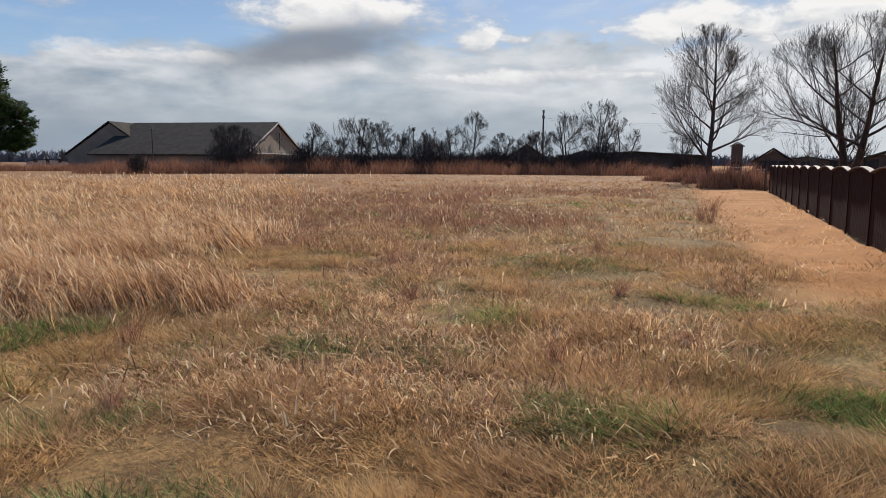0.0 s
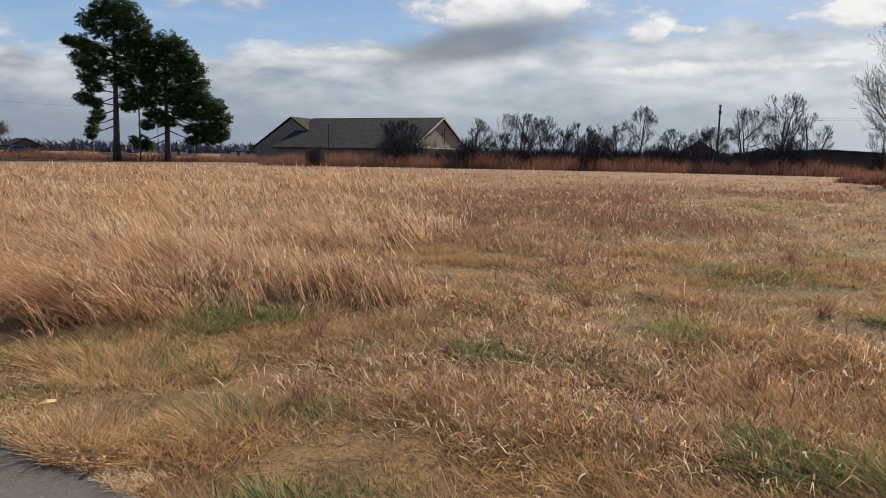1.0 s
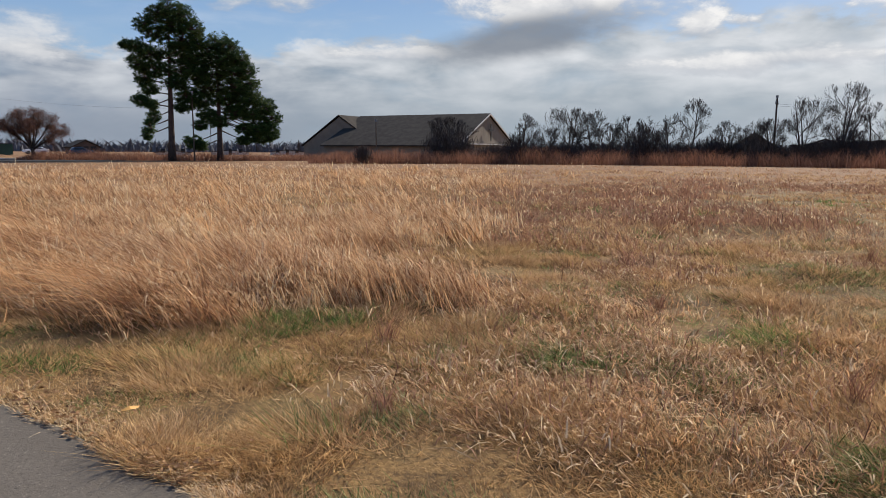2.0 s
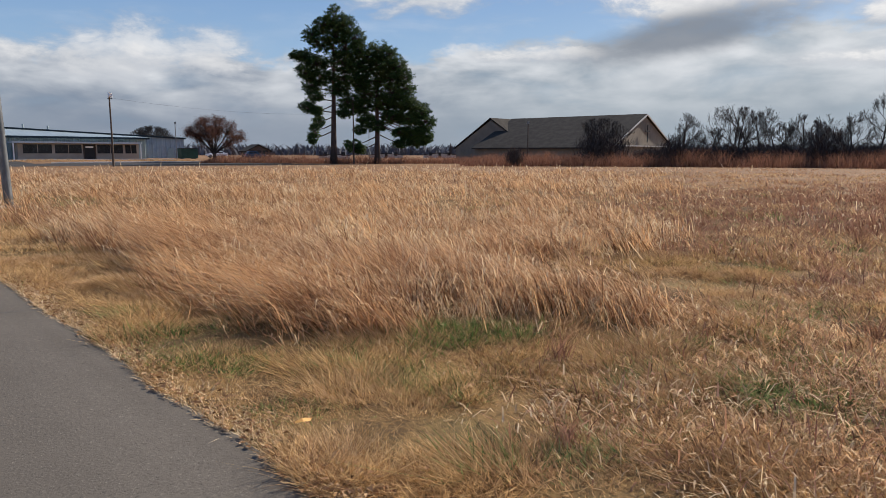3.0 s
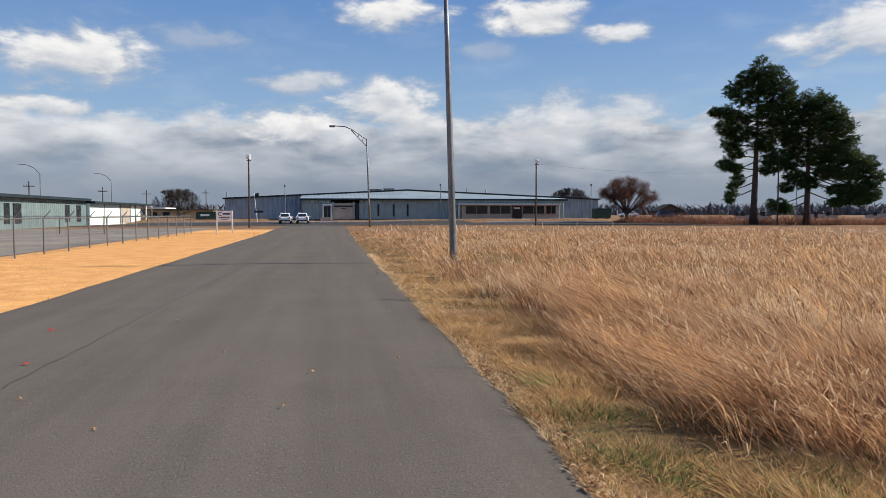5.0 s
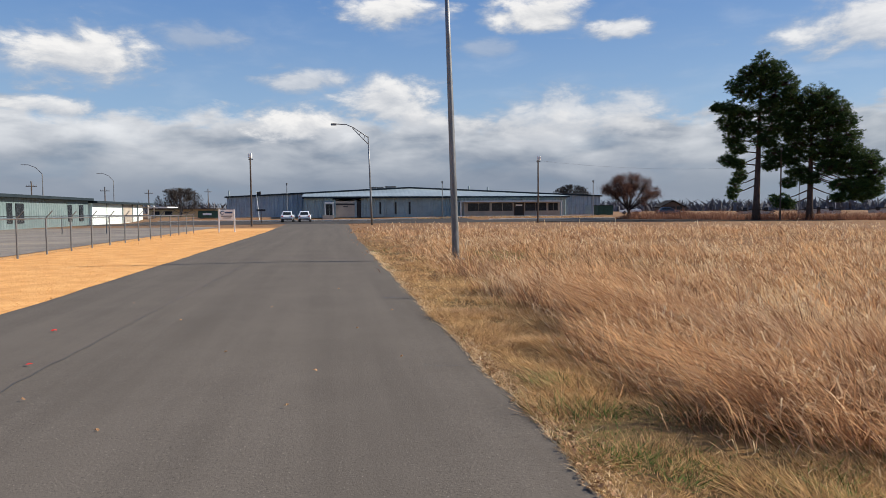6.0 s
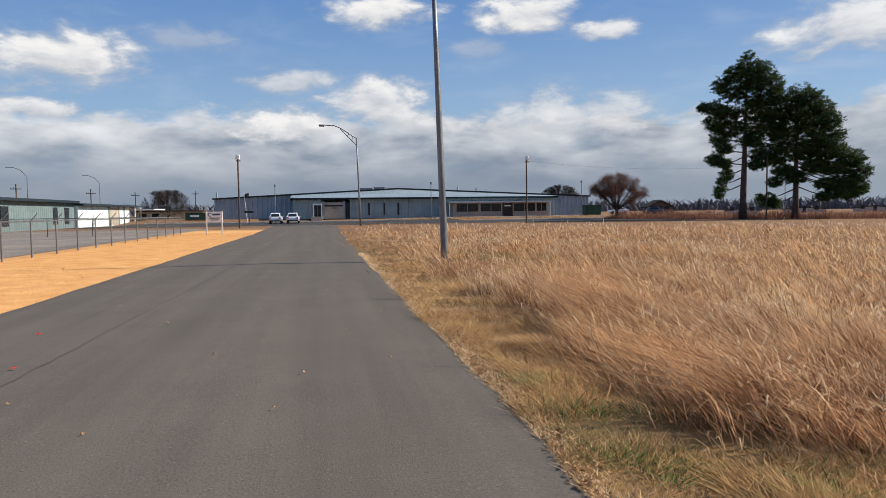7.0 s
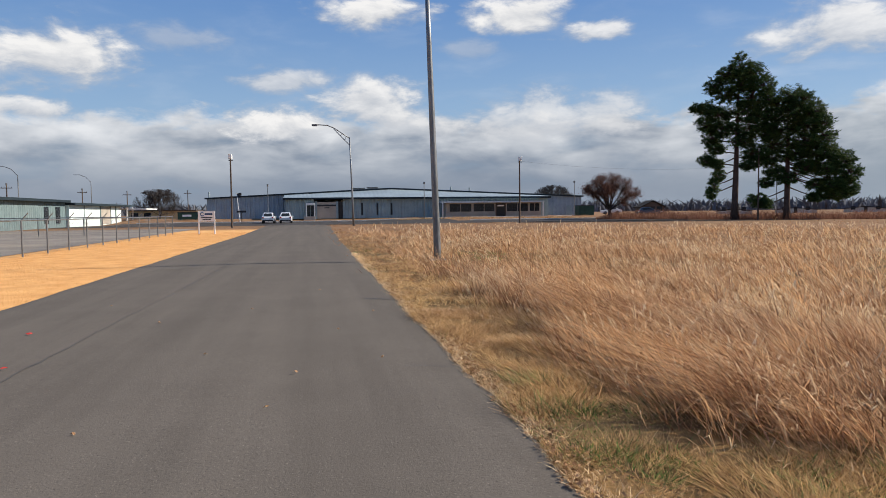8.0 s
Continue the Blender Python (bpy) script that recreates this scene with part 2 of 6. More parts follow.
M_BARK = mat("grey_brown_bark", (0.032, 0.026, 0.023), (0.068, 0.056, 0.05), 4, 0.95, 0.8, stretch=(1, 1, 0.3))
M_PINEBARK = mat("pine_bark", (0.045, 0.03, 0.024), (0.10, 0.065, 0.05), 5, 0.95, 0.9, stretch=(1, 1, 0.3))
M_NEEDLE = blade_mat("pine_needles", (0.026, 0.06, 0.018), (0.085, 0.14, 0.035), (0.12, 0.16, 0.04), 0.25, 0.6, 0.3)
M_OAKLEAF = blade_mat("dead_oak_leaves", (0.085, 0.036, 0.024), (0.17, 0.07, 0.042), (0.12, 0.05, 0.033), 0.3, 0.7, 0.5)
M_LEAFTAN = blade_mat("last_tan_leaves", (0.18, 0.13, 0.08), (0.28, 0.2, 0.12), (0.22, 0.17, 0.1), 0.3, 0.7, 0.5)
M_SHINGLE = mat("grey_brown_shingles", (0.036, 0.030, 0.026), (0.060, 0.051, 0.043), 0.8, 0.95, 0.4, grain=6, spec=0.08)
M_TANBRICK = mat("tan_brick", (0.17, 0.138, 0.105), (0.23, 0.19, 0.145), 0.6, 0.9, 0.2, grain=10)
M_TYRE = mat("tyre_rubber", (0.015, 0.015, 0.015), (0.03, 0.03, 0.03), 6, 0.9, 0.2)
M_CARWHITE = mat("white_car_paint", (0.68, 0.69, 0.70), (0.74, 0.75, 0.76), 0.5, 0.25, 0.0, spec=0.6)
M_CARBLUE = mat("dark_blue_car_paint", (0.03, 0.05, 0.09), (0.045, 0.07, 0.12), 0.5, 0.25, 0.0, spec=0.6)
M_REDLAMP = mat("red_lamp_lens", (0.35, 0.01, 0.01), (0.45, 0.02, 0.02), 2, 0.3, 0.0)
M_RED = mat("red_plastic", (0.55, 0.03, 0.02), (0.65, 0.05, 0.03), 8, 0.5, 0.1)
M_GREENBOX = mat("dark_green_paint", (0.012, 0.045, 0.03), (0.02, 0.065, 0.045), 1, 0.6, 0.1)
M_YELLOWWALL = mat("yellow_brick_wall", (0.5, 0.40, 0.22), (0.6, 0.48, 0.28), 0.5, 0.9, 0.2)
M_BLACK = mat("black_paint", (0.015, 0.015, 0.017), (0.03, 0.03, 0.033), 3, 0.6, 0.05)
M_NAVY = mat("navy_blue_paint", (0.02, 0.05, 0.13), (0.03, 0.07, 0.17), 3, 0.6, 0.05)
# blue-grey instead of bark brown: the haze of distance is in the colour
M_FARWOOD = mat("hazy_far_woods", (0.085, 0.09, 0.105), (0.12, 0.12, 0.135), 0.03, 1.0, 0.0, grain=0.4)
M_LEAFLITTER = blade_mat("fallen_leaves", (0.26, 0.13, 0.06), (0.55, 0.36, 0.2), (0.38, 0.22, 0.12), 0.2, 0.7, 3.0)
# tall reddish prairie grass, pale straw, short dormant turf, green weeds, dark seed heads
M_TALL = blade_mat("red_prairie_grass", (0.26, 0.118, 0.056), (0.93, 0.65, 0.40), (0.78, 0.475, 0.245), 0.42, patch=0.5, dark=0.26)
M_STRAW = blade_mat("pale_straw", (0.64, 0.43, 0.24), (0.94, 0.80, 0.56), (0.87, 0.67, 0.41), 0.35, dark=0.1)
M_TURF = blade_mat("dormant_turf", (0.33, 0.185, 0.088), (0.84, 0.585, 0.335), (0.66, 0.43, 0.205), 0.4, patch=0.6, dark=0.26)
M_VERGE = blade_mat("golden_verge_turf", (0.46, 0.265, 0.11), (0.95, 0.70, 0.39), (0.83, 0.575, 0.275), 0.45, patch=0.6, dark=0.16)
M_OLIVE = blade_mat("olive_turf", (0.18, 0.14, 0.05), (0.50, 0.41, 0.18), (0.36, 0.30, 0.11), 0.4, dark=0.26)
M_GREEN = blade_mat("green_grass", (0.055, 0.095, 0.024), (0.42, 0.48, 0.20), (0.20, 0.30, 0.08), 0.42, dark=0.25)
M_WEED = blade_mat("dark_brown_weeds", (0.20, 0.09, 0.06), (0.58, 0.33, 0.22), (0.36, 0.19, 0.115), 0.35)
M_THATCH = blade_mat("rust_brown_brush", (0.17, 0.078, 0.052), (0.38, 0.20, 0.13), (0.27, 0.135, 0.088), 0.4, dark=0.15)
M_MOWN = blade_mat("mown_rust_turf", (0.31, 0.135, 0.042), (0.58, 0.27, 0.09), (0.43, 0.20, 0.065), 0.4, dark=0.08)
M_MOWNBRIGHT = blade_mat("mown_golden_turf", (0.60, 0.30, 0.10), (0.84, 0.47, 0.18), (0.70, 0.37, 0.13), 0.4, dark=0.04)
M_STRAWFIELD = blade_mat("far_field_straw", (0.27, 0.125, 0.062), (0.60, 0.35, 0.18), (0.44, 0.23, 0.115), 0.4, patch=0.1, dark=0.25)
M_DARKTWIG = mat("dark_twigs", (0.035, 0.026, 0.022), (0.075, 0.055, 0.048), 2, 0.95, 0.0, island=0.6)
M_LEAFTAN2 = mat("orange_leaf", (0.5, 0.24, 0.05), (0.65, 0.36, 0.1), 9, 0.6, 0.1)
# brick darkened in its colour, for the shade on back-lit house walls
M_SHADEDBRICK = mat("shaded_brick", (0.07, 0.05, 0.042), (0.11, 0.08, 0.065), 0.6, 0.9, 0.2)
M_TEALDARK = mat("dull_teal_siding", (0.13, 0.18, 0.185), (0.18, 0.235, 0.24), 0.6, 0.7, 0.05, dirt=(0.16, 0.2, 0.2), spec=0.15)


# ---------------------------------------------------------------- building helpers
class Shape:
    """Gathers points and faces of one mesh."""

    def __init__(self):
        self.v, self.f = [], []

    def quad(self, *pts):
        i = len(self.v)
        self.v += [tuple(p) for p in pts]
        self.f.append(tuple(range(i, i + len(pts))))
        return self

    def box(self, x0, x1, y0, y1, z0, z1, m=None, cut=0.0):
        """A box; cut takes its upright edges off at 45 degrees."""
        c = min(cut, abs(x1 - x0) / 3, abs(y1 - y0) / 3)
        ring = [(x0 + c, y0), (x1 - c, y0), (x1, y0 + c), (x1, y1 - c), (x1 - c, y1), (x0 + c, y1), (x0, y1 - c), (x0, y0 + c)] if c else \
            [(x0, y0), (x1, y0), (x1, y1), (x0, y1)]
        return self.prism(ring, z0, z1, m)

    def prism(self, ring, z0, z1, m=None):
        n, i = len(ring), len(self.v)
        pts = [Vector((x, y, z)) for z in (z0, z1) for x, y in ring]
        self.v += [tuple(m @ p) if m else tuple(p) for p in pts]
        self.f += [tuple(i + k for k in range(n))[::-1], tuple(i + n + k for k in range(n))]
        self.f += [(i + k, i + (k + 1) % n, i + n + (k + 1) % n, i + n + k) for k in range(n)]
        return self

    def extrude(self, ring, a, b, m):
        """A ring in local x, z drawn along local y from a to b, by the pose m."""
        n, i = len(ring), len(self.v)
        self.v += [tuple(m @ Vector((x, y, z))) for y in (a, b) for x, z in ring]
        self.f += [tuple(i + k for k in range(n)), tuple(i + n + k for k in range(n))[::-1]]
        self.f += [(i + k, i + n + k, i + n + (k + 1) % n, i + (k + 1) % n) for k in range(n)]
        return self

    def tube(self, pts, radii, n=6, caps=True):
        """A round bar through pts."""
        pts = [Vector(p) for p in pts]
        if not hasattr(radii, "__len__"):
            radii = [radii] * len(pts)
        start = len(self.v)
        for k, p in enumerate(pts):
            t = (pts[min(k + 1, len(pts) - 1)] - pts[max(k - 1, 0)])
            t = t.normalized() if t.length > 1e-9 else Vector((0, 0, 1))
            s = t.cross(Vector((0.31, 0.95, 0.02)) if abs(t.y) < 0.9 else Vector((1, 0, 0))).normalized()
            w = t.cross(s)
            for q in range(n):
                a = 2 * math.pi * q / n
                self.v.append(tuple(p + (s * math.cos(a) + w * math.sin(a)) * radii[k]))
        for k in range(len(pts) - 1):
            for q in range(n):
                a, b = start + k * n + q, start + k * n + (q + 1) % n
                self.f.append((a, b, b + n, a + n))
        if caps:
            self.f += [tuple(start + q for q in range(n))[::-1], tuple(start + (len(pts) - 1) * n + q for q in range(n))]
        return self

    def ribs(self, x0, x1, y, z0, z1, pitch=0.3, depth=0.05, along="x", tops=None):
        """A ribbed metal sheet, facing -y (or +x with along y); tops gives the height at a place along it."""
        rows, x = [], x0
        while x < x1 - 1e-6:
            for dx, d in ((0, 0), (0.55, 0), (0.65, depth), (0.9, depth)):
                if x + dx * pitch < x1:
                    rows.append((x + dx * pitch, d))
            x += pitch
        rows.append((x1, 0))
        i = len(self.v)
        for x, d in rows:
            for z in (z0, tops(x) if tops else z1):
                self.v.append((x, y - d, z) if along == "x" else (y + d, x, z))
        self.f += [(i + 2 * k, i + 2 * k + 2, i + 2 * k + 3, i + 2 * k + 1) for k in range(len(rows) - 1)]
        return self

    def mesh(self, name, smooth=False):
        me = bpy.data.meshes.new(name)
        me.from_pydata(self.v, [], self.f)
        if smooth:
            me.polygons.foreach_set("use_smooth", [True] * len(me.polygons))
        me.update()
        return me


def part(name, shape, material, parent, label="", smooth=False):
    me = shape.mesh(name, smooth) if isinstance(shape, Shape) else shape
    if not me.materials:
        me.materials.append(material)
    ob = new(name, me)
    ob.parent = parent
    return tagged(ob, label)


def thing(name, at, label, category, group="", kind=""):
    ob = new(name)
    ob.location = at
    return tagged(ob, label, category, group, kind)


def solo(name, shape, material, label, category, group="", kind="", smooth=False):
    me = shape.mesh(name, smooth)
    me.materials.append(material)
    return tagged(new(name, me), label, category, group, kind)


def ease(v, lo, hi):
    t = np.clip((v - lo) / (hi - lo), 0, 1)
    return t * t * (3 - 2 * t)


def gz(x, y):
    """The height of the ground: it rises gently beyond the cross street."""
    x, y = np.asarray(x, float), np.asarray(y, float)
    start = 112 - 28 * ease(x, 5, 30)
    return 0.7 * ease((y - start) / (134 - start), 0, 1) * ease(-x, -95, -60)


def lattice(x, y, cell, seed):
    """Smooth value noise in 0..1 on the plane."""
    u, v = np.asarray(x, float) / cell + 1000.37 * (seed % 7 + 1), np.asarray(y, float) / cell + 700.71 * (seed % 5 + 1)
    i, j = np.floor(u), np.floor(v)
    a, b = u - i, v - j
    a, b = a * a * (3 - 2 * a), b * b * (3 - 2 * b)

    def r(p, q):
        s = np.sin(p * 127.1 + q * 311.7 + seed * 17.3) * 43758.5453
        return s - np.floor(s)
    return (r(i, j) * (1 - a) + r(i + 1, j) * a) * (1 - b) + (r(i, j + 1) * (1 - a) + r(i + 1, j + 1) * a) * b


def rough2(x, y, cell, seed):
    return 0.6 * lattice(x, y, cell, seed) + 0.28 * lattice(x, y, cell * 0.43, seed + 3) + 0.12 * lattice(x, y, cell * 0.17, seed + 9)


def tussock(x, y):
    """The small humps and hollows of the field."""
    return 0.10 * (rough2(x, y, 2.2, 2) - 0.55) + 0.11 * (lattice(x, y, 0.9, 14) - 0.5)


ROAD_R, ROAD_L = 1.47, -5.2


def road_edge(y):
    """The right edge of the asphalt, broken and uneven."""
    return ROAD_R + 0.10 * (rough2(0 * y, y, 1.1, 5) - 0.5) + 0.05 * (lattice(0 * y, y, 0.22, 8) - 0.5) + 0.012 * np.maximum(y - 40, 0)


# ---------------------------------------------------------------- ground
def ground_material():
    m = bpy.data.materials.new("dry_field_soil_and_thatch")
    m.use_nodes = True
    n = Nodes(m.node_tree)
    pos = n.add("ShaderNodeTexCoord").outputs["Object"]
    s = n.add("ShaderNodeSeparateXYZ")
    n.put(s.inputs[0], pos)
    x, y = s.outputs[0], s.outputs[1]
    wide = n.noise(pos, 0.12, 5, 0.6)
    mid = n.noise(pos, 1.1, 6, 0.65)
    fine = n.noise(pos, 26, 6, 0.7)
    f = n.math("ADD", n.math("MULTIPLY", mid, 0.55), n.math("MULTIPLY", fine, 0.45))
    thatch = n.mix(n.step(f, 0.36, 0.62), rgb(0.060, 0.034, 0.016), rgb(0.27, 0.16, 0.062))
    olive = n.mix(n.step(f, 0.36, 0.62), rgb(0.050, 0.036, 0.014), rgb(0.23, 0.16, 0.062))
    c = n.mix(n.step(n.noise(pos, 0.45, 5, 0.6), 0.46, 0.64), thatch, olive)
    # far straw-coloured field
    straw = n.mix(n.step(mid, 0.35, 0.65), rgb(0.15, 0.080, 0.040), rgb(0.27, 0.155, 0.078))
    far = n.step(n.math("ADD", n.math("ADD", x, y), n.math("MULTIPLY", wide, 14)), 32, 60)
    c = n.mix(far, c, straw)
    # mown orange strips: left of the road, and along the board fence
    mown = n.mix(n.step(f, 0.34, 0.66), rgb(0.54, 0.26, 0.085), rgb(0.76, 0.42, 0.16))
    wobble = n.math("MULTIPLY_ADD", mid, 0.8, -0.4)
    left = n.math("MULTIPLY", n.step(n.math("ADD", x, wobble), -4.6, -5.2), n.step(n.math("ADD", y, n.math("MULTIPLY", wobble, 6)), 76, 66))
    c = n.mix(left, c, mown)
    rust = n.mix(n.step(f, 0.34, 0.66), rgb(0.23, 0.095, 0.028), rgb(0.40, 0.18, 0.058))
    line = n.math("ADD", y, n.math("MULTIPLY_ADD", mid, 2.0, -1.0))
    right = n.math("MULTIPLY", n.step(line, -2.4, -3.2), n.step(x, 6.0, 9.5))
    c = n.mix(right, c, rust)
    bs = n.add("ShaderNodeBsdfPrincipled")
    n.put(bs.inputs["Base Color"], c)
    bs.inputs["Roughness"].default_value = 0.95
    bs.inputs["Specular IOR Level"].default_value = 0.15
    bp = n.add("ShaderNodeBump")
    bp.inputs["Strength"].default_value = 0.8
    bp.inputs["Distance"].default_value = 0.03
    n.put(bp.inputs["Height"], f)
    n.put(bs.inputs["Normal"], bp.outputs[0])
    n.put(n.add("ShaderNodeOutputMaterial").inputs[0], bs.outputs[0])
    return m


def make_ground():
    near = np.arange(-10, 36, 0.36)
    far = np.concatenate([np.arange(37, 160, 3.0), np.array([170, 200, 260, 400, 800, 1600, 3000])])
    xs = np.concatenate([-far[::-1], np.arange(-44, -10, 2.0), near, far])
    xs = np.unique(xs.round(3))
    X, Y = np.meshgrid(xs, xs)
    Z = gz(X, Y)
    on_road = (X > ROAD_L - 0.1) & (X < ROAD_R - 0.05)
    bumps = tussock(X, Y) * (X > ROAD_R) * ease(X, ROAD_R + 0.1, ROAD_R + 1.2) * (np.hypot(X, Y) < 60)
    Z = Z + np.where(on_road, -0.04, bumps)
    n = len(xs)
    idx = np.arange(n * n).reshape(n, n)
    me = bpy.data.meshes.new("ground")
    quads = np.stack([idx[:-1, :-1], idx[:-1, 1:], idx[1:, 1:], idx[1:, :-1]], -1).reshape(-1, 4)
    me.from_pydata(np.stack([X, Y, Z], -1).reshape(-1, 3).tolist(), [], quads.tolist())
    me.polygons.foreach_set("use_smooth", [True] * len(me.polygons))
    me.materials.append(ground_material())
    return tagged(new("ground", me), "dry winter field of tan and rust-brown thatch", "ground", kind="structure")


make_ground()


def make_road():
    s = Shape()
    ys = list(np.arange(-12, 20, 0.12)) + list(np.arange(20, 93, 0.5))
    for y in ys:
        e = float(road_edge(np.array(y)))
        l = ROAD_L + 0.08 * (float(lattice(y, 3.0, 1.3, 4)) - 0.5) - 0.02 * max(0.0, y - 55)
        z = float(gz(0, y))
        s.v += [(l - 0.05, y, z - 0.05), (l, y, z + 0.004), (l + 0.04, y, z + 0.007), (l + 0.3, y, z + 0.009), (-1.8, y, z + 0.035),
                (e - 0.3, y, z + 0.0105), (e - 0.04, y, z + 0.009), (e, y, z + 0.006), (e + 0.03, y, z - 0.05)]
    for k in range(len(ys) - 1):
        for q in range(8):
            a = k * 9 + q
            s.f.append((a, a + 1, a + 10, a + 9))
    road = solo("road", s, M_ASPHALT, "grey asphalt access road with a broken edge", "road", kind="structure", smooth=True)
    # tarred cracks
    rnd = random.Random(4)

    def crack(name, a, b, width, jag, label=""):
        c, count = Shape(), 40
        for k in range(count + 1):
            t = k / count
            x, y = a[0] + (b[0] - a[0]) * t, a[1] + (b[1] - a[1]) * t
            d = Vector((b[0] - a[0], b[1] - a[1], 0)).normalized().cross(Vector((0, 0, 1)))
            w = width * (0.5 + rnd.random())
            off = (rnd.random() - 0.5) * jag
            z = 0.035 - 0.029 * abs(x + 1.8) / 3.4 + 0.006
            for sgn in (-1, 1):
                c.v.append((x + d.x * (off + sgn * w), y + d.y * (off + sgn * w), z))
        c.f = [(2 * k, 2 * k + 1, 2 * k + 3, 2 * k + 2) for k in range(count)]
        part(name, c, M_SEAL, road, label)
    crack("crack", (-3.0, 3.6), (-2.75, 14.5), 0.005, 0.05, "thin lengthwise crack")
    crack("crack", (-2.72, 15.0), (-2.6, 21.3), 0.006, 0.06)
    crack("crack", (0.9, 6.95), (1.42, 6.8), 0.004, 0.05)
    crack("crack", (0.9, 12.6), (1.45, 12.4), 0.02, 0.08)


make_road()


def sheet(name, x0, x1, y0, y1, lift, material, label, category, step=4.0):
    s = Shape()
    xs, ys = np.arange(x0, x1 + 0.01, step), np.arange(y0, y1 + 0.01, step)
    for y in ys:
        for x in xs:
            s.v.append((x, y, float(gz(x, y)) + lift))
    w = len(xs)
    for j in range(len(ys) - 1):
        for i in range(w - 1):
            a = j * w + i
            s.f.append((a, a + 1, a + w + 1, a + w))
    return solo(name, s, material, label, category, kind="structure")


sheet("cross_street", -80, 120, 92, 104, 0.03, M_STREET, "dark asphalt street beyond the field", "road")
sheet("parking_lot", -30, 22, 104.004, 118.004, 0.025, M_STREET, "asphalt parking strip before the metal building", "road", 2.0)
sheet("yard_pavement", -40, -11.6, 22, 78, 0.02, M_ASPHALT_OLD, "grey cracked yard pavement behind the chain-link fence", "pavement", 2.0)


def kerb(x0, x1, y, label):
    s = Shape()
    xs = np.arange(x0, x1 + 0.1, 2.0)
    for x in xs:
        z = float(gz(x, y))
        s.v += [(x, y - 0.08, z - 0.02), (x, y - 0.07, z + 0.13), (x, y + 0.08, z + 0.14), (x, y + 0.09, z - 0.02)]
    for k in range(len(xs) - 1):
        s.f += [(4 * k + q, 4 * k + q + 1, 4 * k + q + 5, 4 * k + q + 4) for q in range(3)]
    solo("kerb", s, M_CONCRETE, label, "kerb", kind="structure")


kerb(-28, 46, 118.2, "pale concrete kerb before the metal building")
kerb(24, 110, 104.3, "pale concrete kerb along the far street")


# ---------------------------------------------------------------- the large metal building at the end of the road
def ridge_z(x):
    """The roof line of the hall: a very flat gable."""
    return 4.55 + (6.2 - 4.55) * (1 - abs(x - 14.6) / (33.5 if x < 14.6 else 38.5))


def metal_building():
    b = thing("metal_building", (0, 0, 0), "long low blue-grey ribbed metal industrial building with flat gable", "building")
    yw, yb = 131.0, 125.0
    L, R = -18.9, 53.0
    z0 = 0.55
    part("wall", Shape().ribs(L, -4.8, yw, z0, 0, 0.85, 0.12, tops=lambda x: ridge_z(x) - 0.15), M_BLUE_METAL, b, "blue-grey ribbed wing wall")
    part("wall", Shape().ribs(43.9, R, yw, z0, 0, 0.85, 0.12, tops=lambda x: ridge_z(x) - 0.15), M_BLUE_METAL, b, "blue-grey ribbed wing wall")
    part("gable", Shape().ribs(-4.79, 43.89, yw, z0, 0, 0.85, 0.06, tops=lambda x: ridge_z(x) - 0.15), M_PALE_METAL, b, "pale ribbed gable band over the front block")
    part("wall", Shape().box(L, L + 0.3, yw + 0.01, yw + 60, z0, 4.4), M_PALE_METAL, b)
    part("wall", Shape().box(R - 0.3, R, yw + 0.01, yw + 60, z0, 4.4), M_PALE_METAL, b)
    part("wall", Shape().box(L + 0.31, R - 0.31, yw + 59.7, yw + 60, z0, 4.3), M_PALE_METAL, b)
    roof = Shape()
    ring = [(L - 0.3, 4.5), (14.6, 6.2), (R + 0.3, 4.5), (R + 0.3, 4.38), (14.6, 6.06), (L - 0.3, 4.38)]
    roof.extrude(ring, yw - 0.15, yw + 60, Matrix.Identity(4))
    part("roof", roof, M_ROOF_PALE, b, "pale galvanised metal roof")
    trim = Shape()
    for a, c in (((L - 0.35, 4.52), (14.6, 6.22)), ((14.6, 6.22), (R + 0.35, 4.52))):
        trim.quad((a[0], yw - 0.32, a[1] - 0.28), (c[0], yw - 0.32, c[1] - 0.28), (c[0], yw - 0.32, c[1]), (a[0], yw - 0.32, a[1]))
        trim.quad((a[0], yw - 0.32, a[1]), (c[0], yw - 0.32, c[1]), (c[0], yw - 0.16, c[1]), (a[0], yw - 0.16, a[1]))
    part("roof_trim", trim, M_ROOF_DARK, b, "dark blue-grey roof edge trim")
    # front block with a dark flat eave
    x0, x1, zt = -4.75, 43.8, 4.0
    front = part("wall", Shape().ribs(x0, 0.2, yb, z0, zt, 0.6, 0.05).ribs(5.3, x1, yb, z0, zt, 0.6, 0.05), M_TEAL, b, "blue-grey ribbed front wall")
    part("wall", Shape().box(x0, x0 + 0.2, yb + 0.01, yw - 0.2, z0, zt), M_TEAL, b)
    part("wall", Shape().box(x1 - 0.2, x1, yb + 0.01, yw - 0.2, z0, zt), M_TEAL, b)
    part("eave", Shape().box(x0 - 0.4, x1 + 0.5, yb - 0.7, yw - 0.16, zt, zt + 0.3, cut=0.05), M_ROOF_DARK, b, "dark metal eave")
    for x, w in ((8.72, 0.34), (11.5, 0.30), (14.05, 0.34)):
        part("window", Shape().box(x - w / 2, x + w / 2, yb - 0.08, yb + 0.05, z0 + 0.55, z0 + 2.75), M_GLASS, b, "tall narrow dark window")
    for x in (5.9, 9.9, 16.0, 20.0):
        part("downpipe", Shape().box(x - 0.07, x + 0.07, yb - 0.16, yb - 0.06, z0, zt), M_TEAL, b)
    lean = Shape()
    xs = np.arange(x0 - 0.4, x1 + 0.5, 0.4)
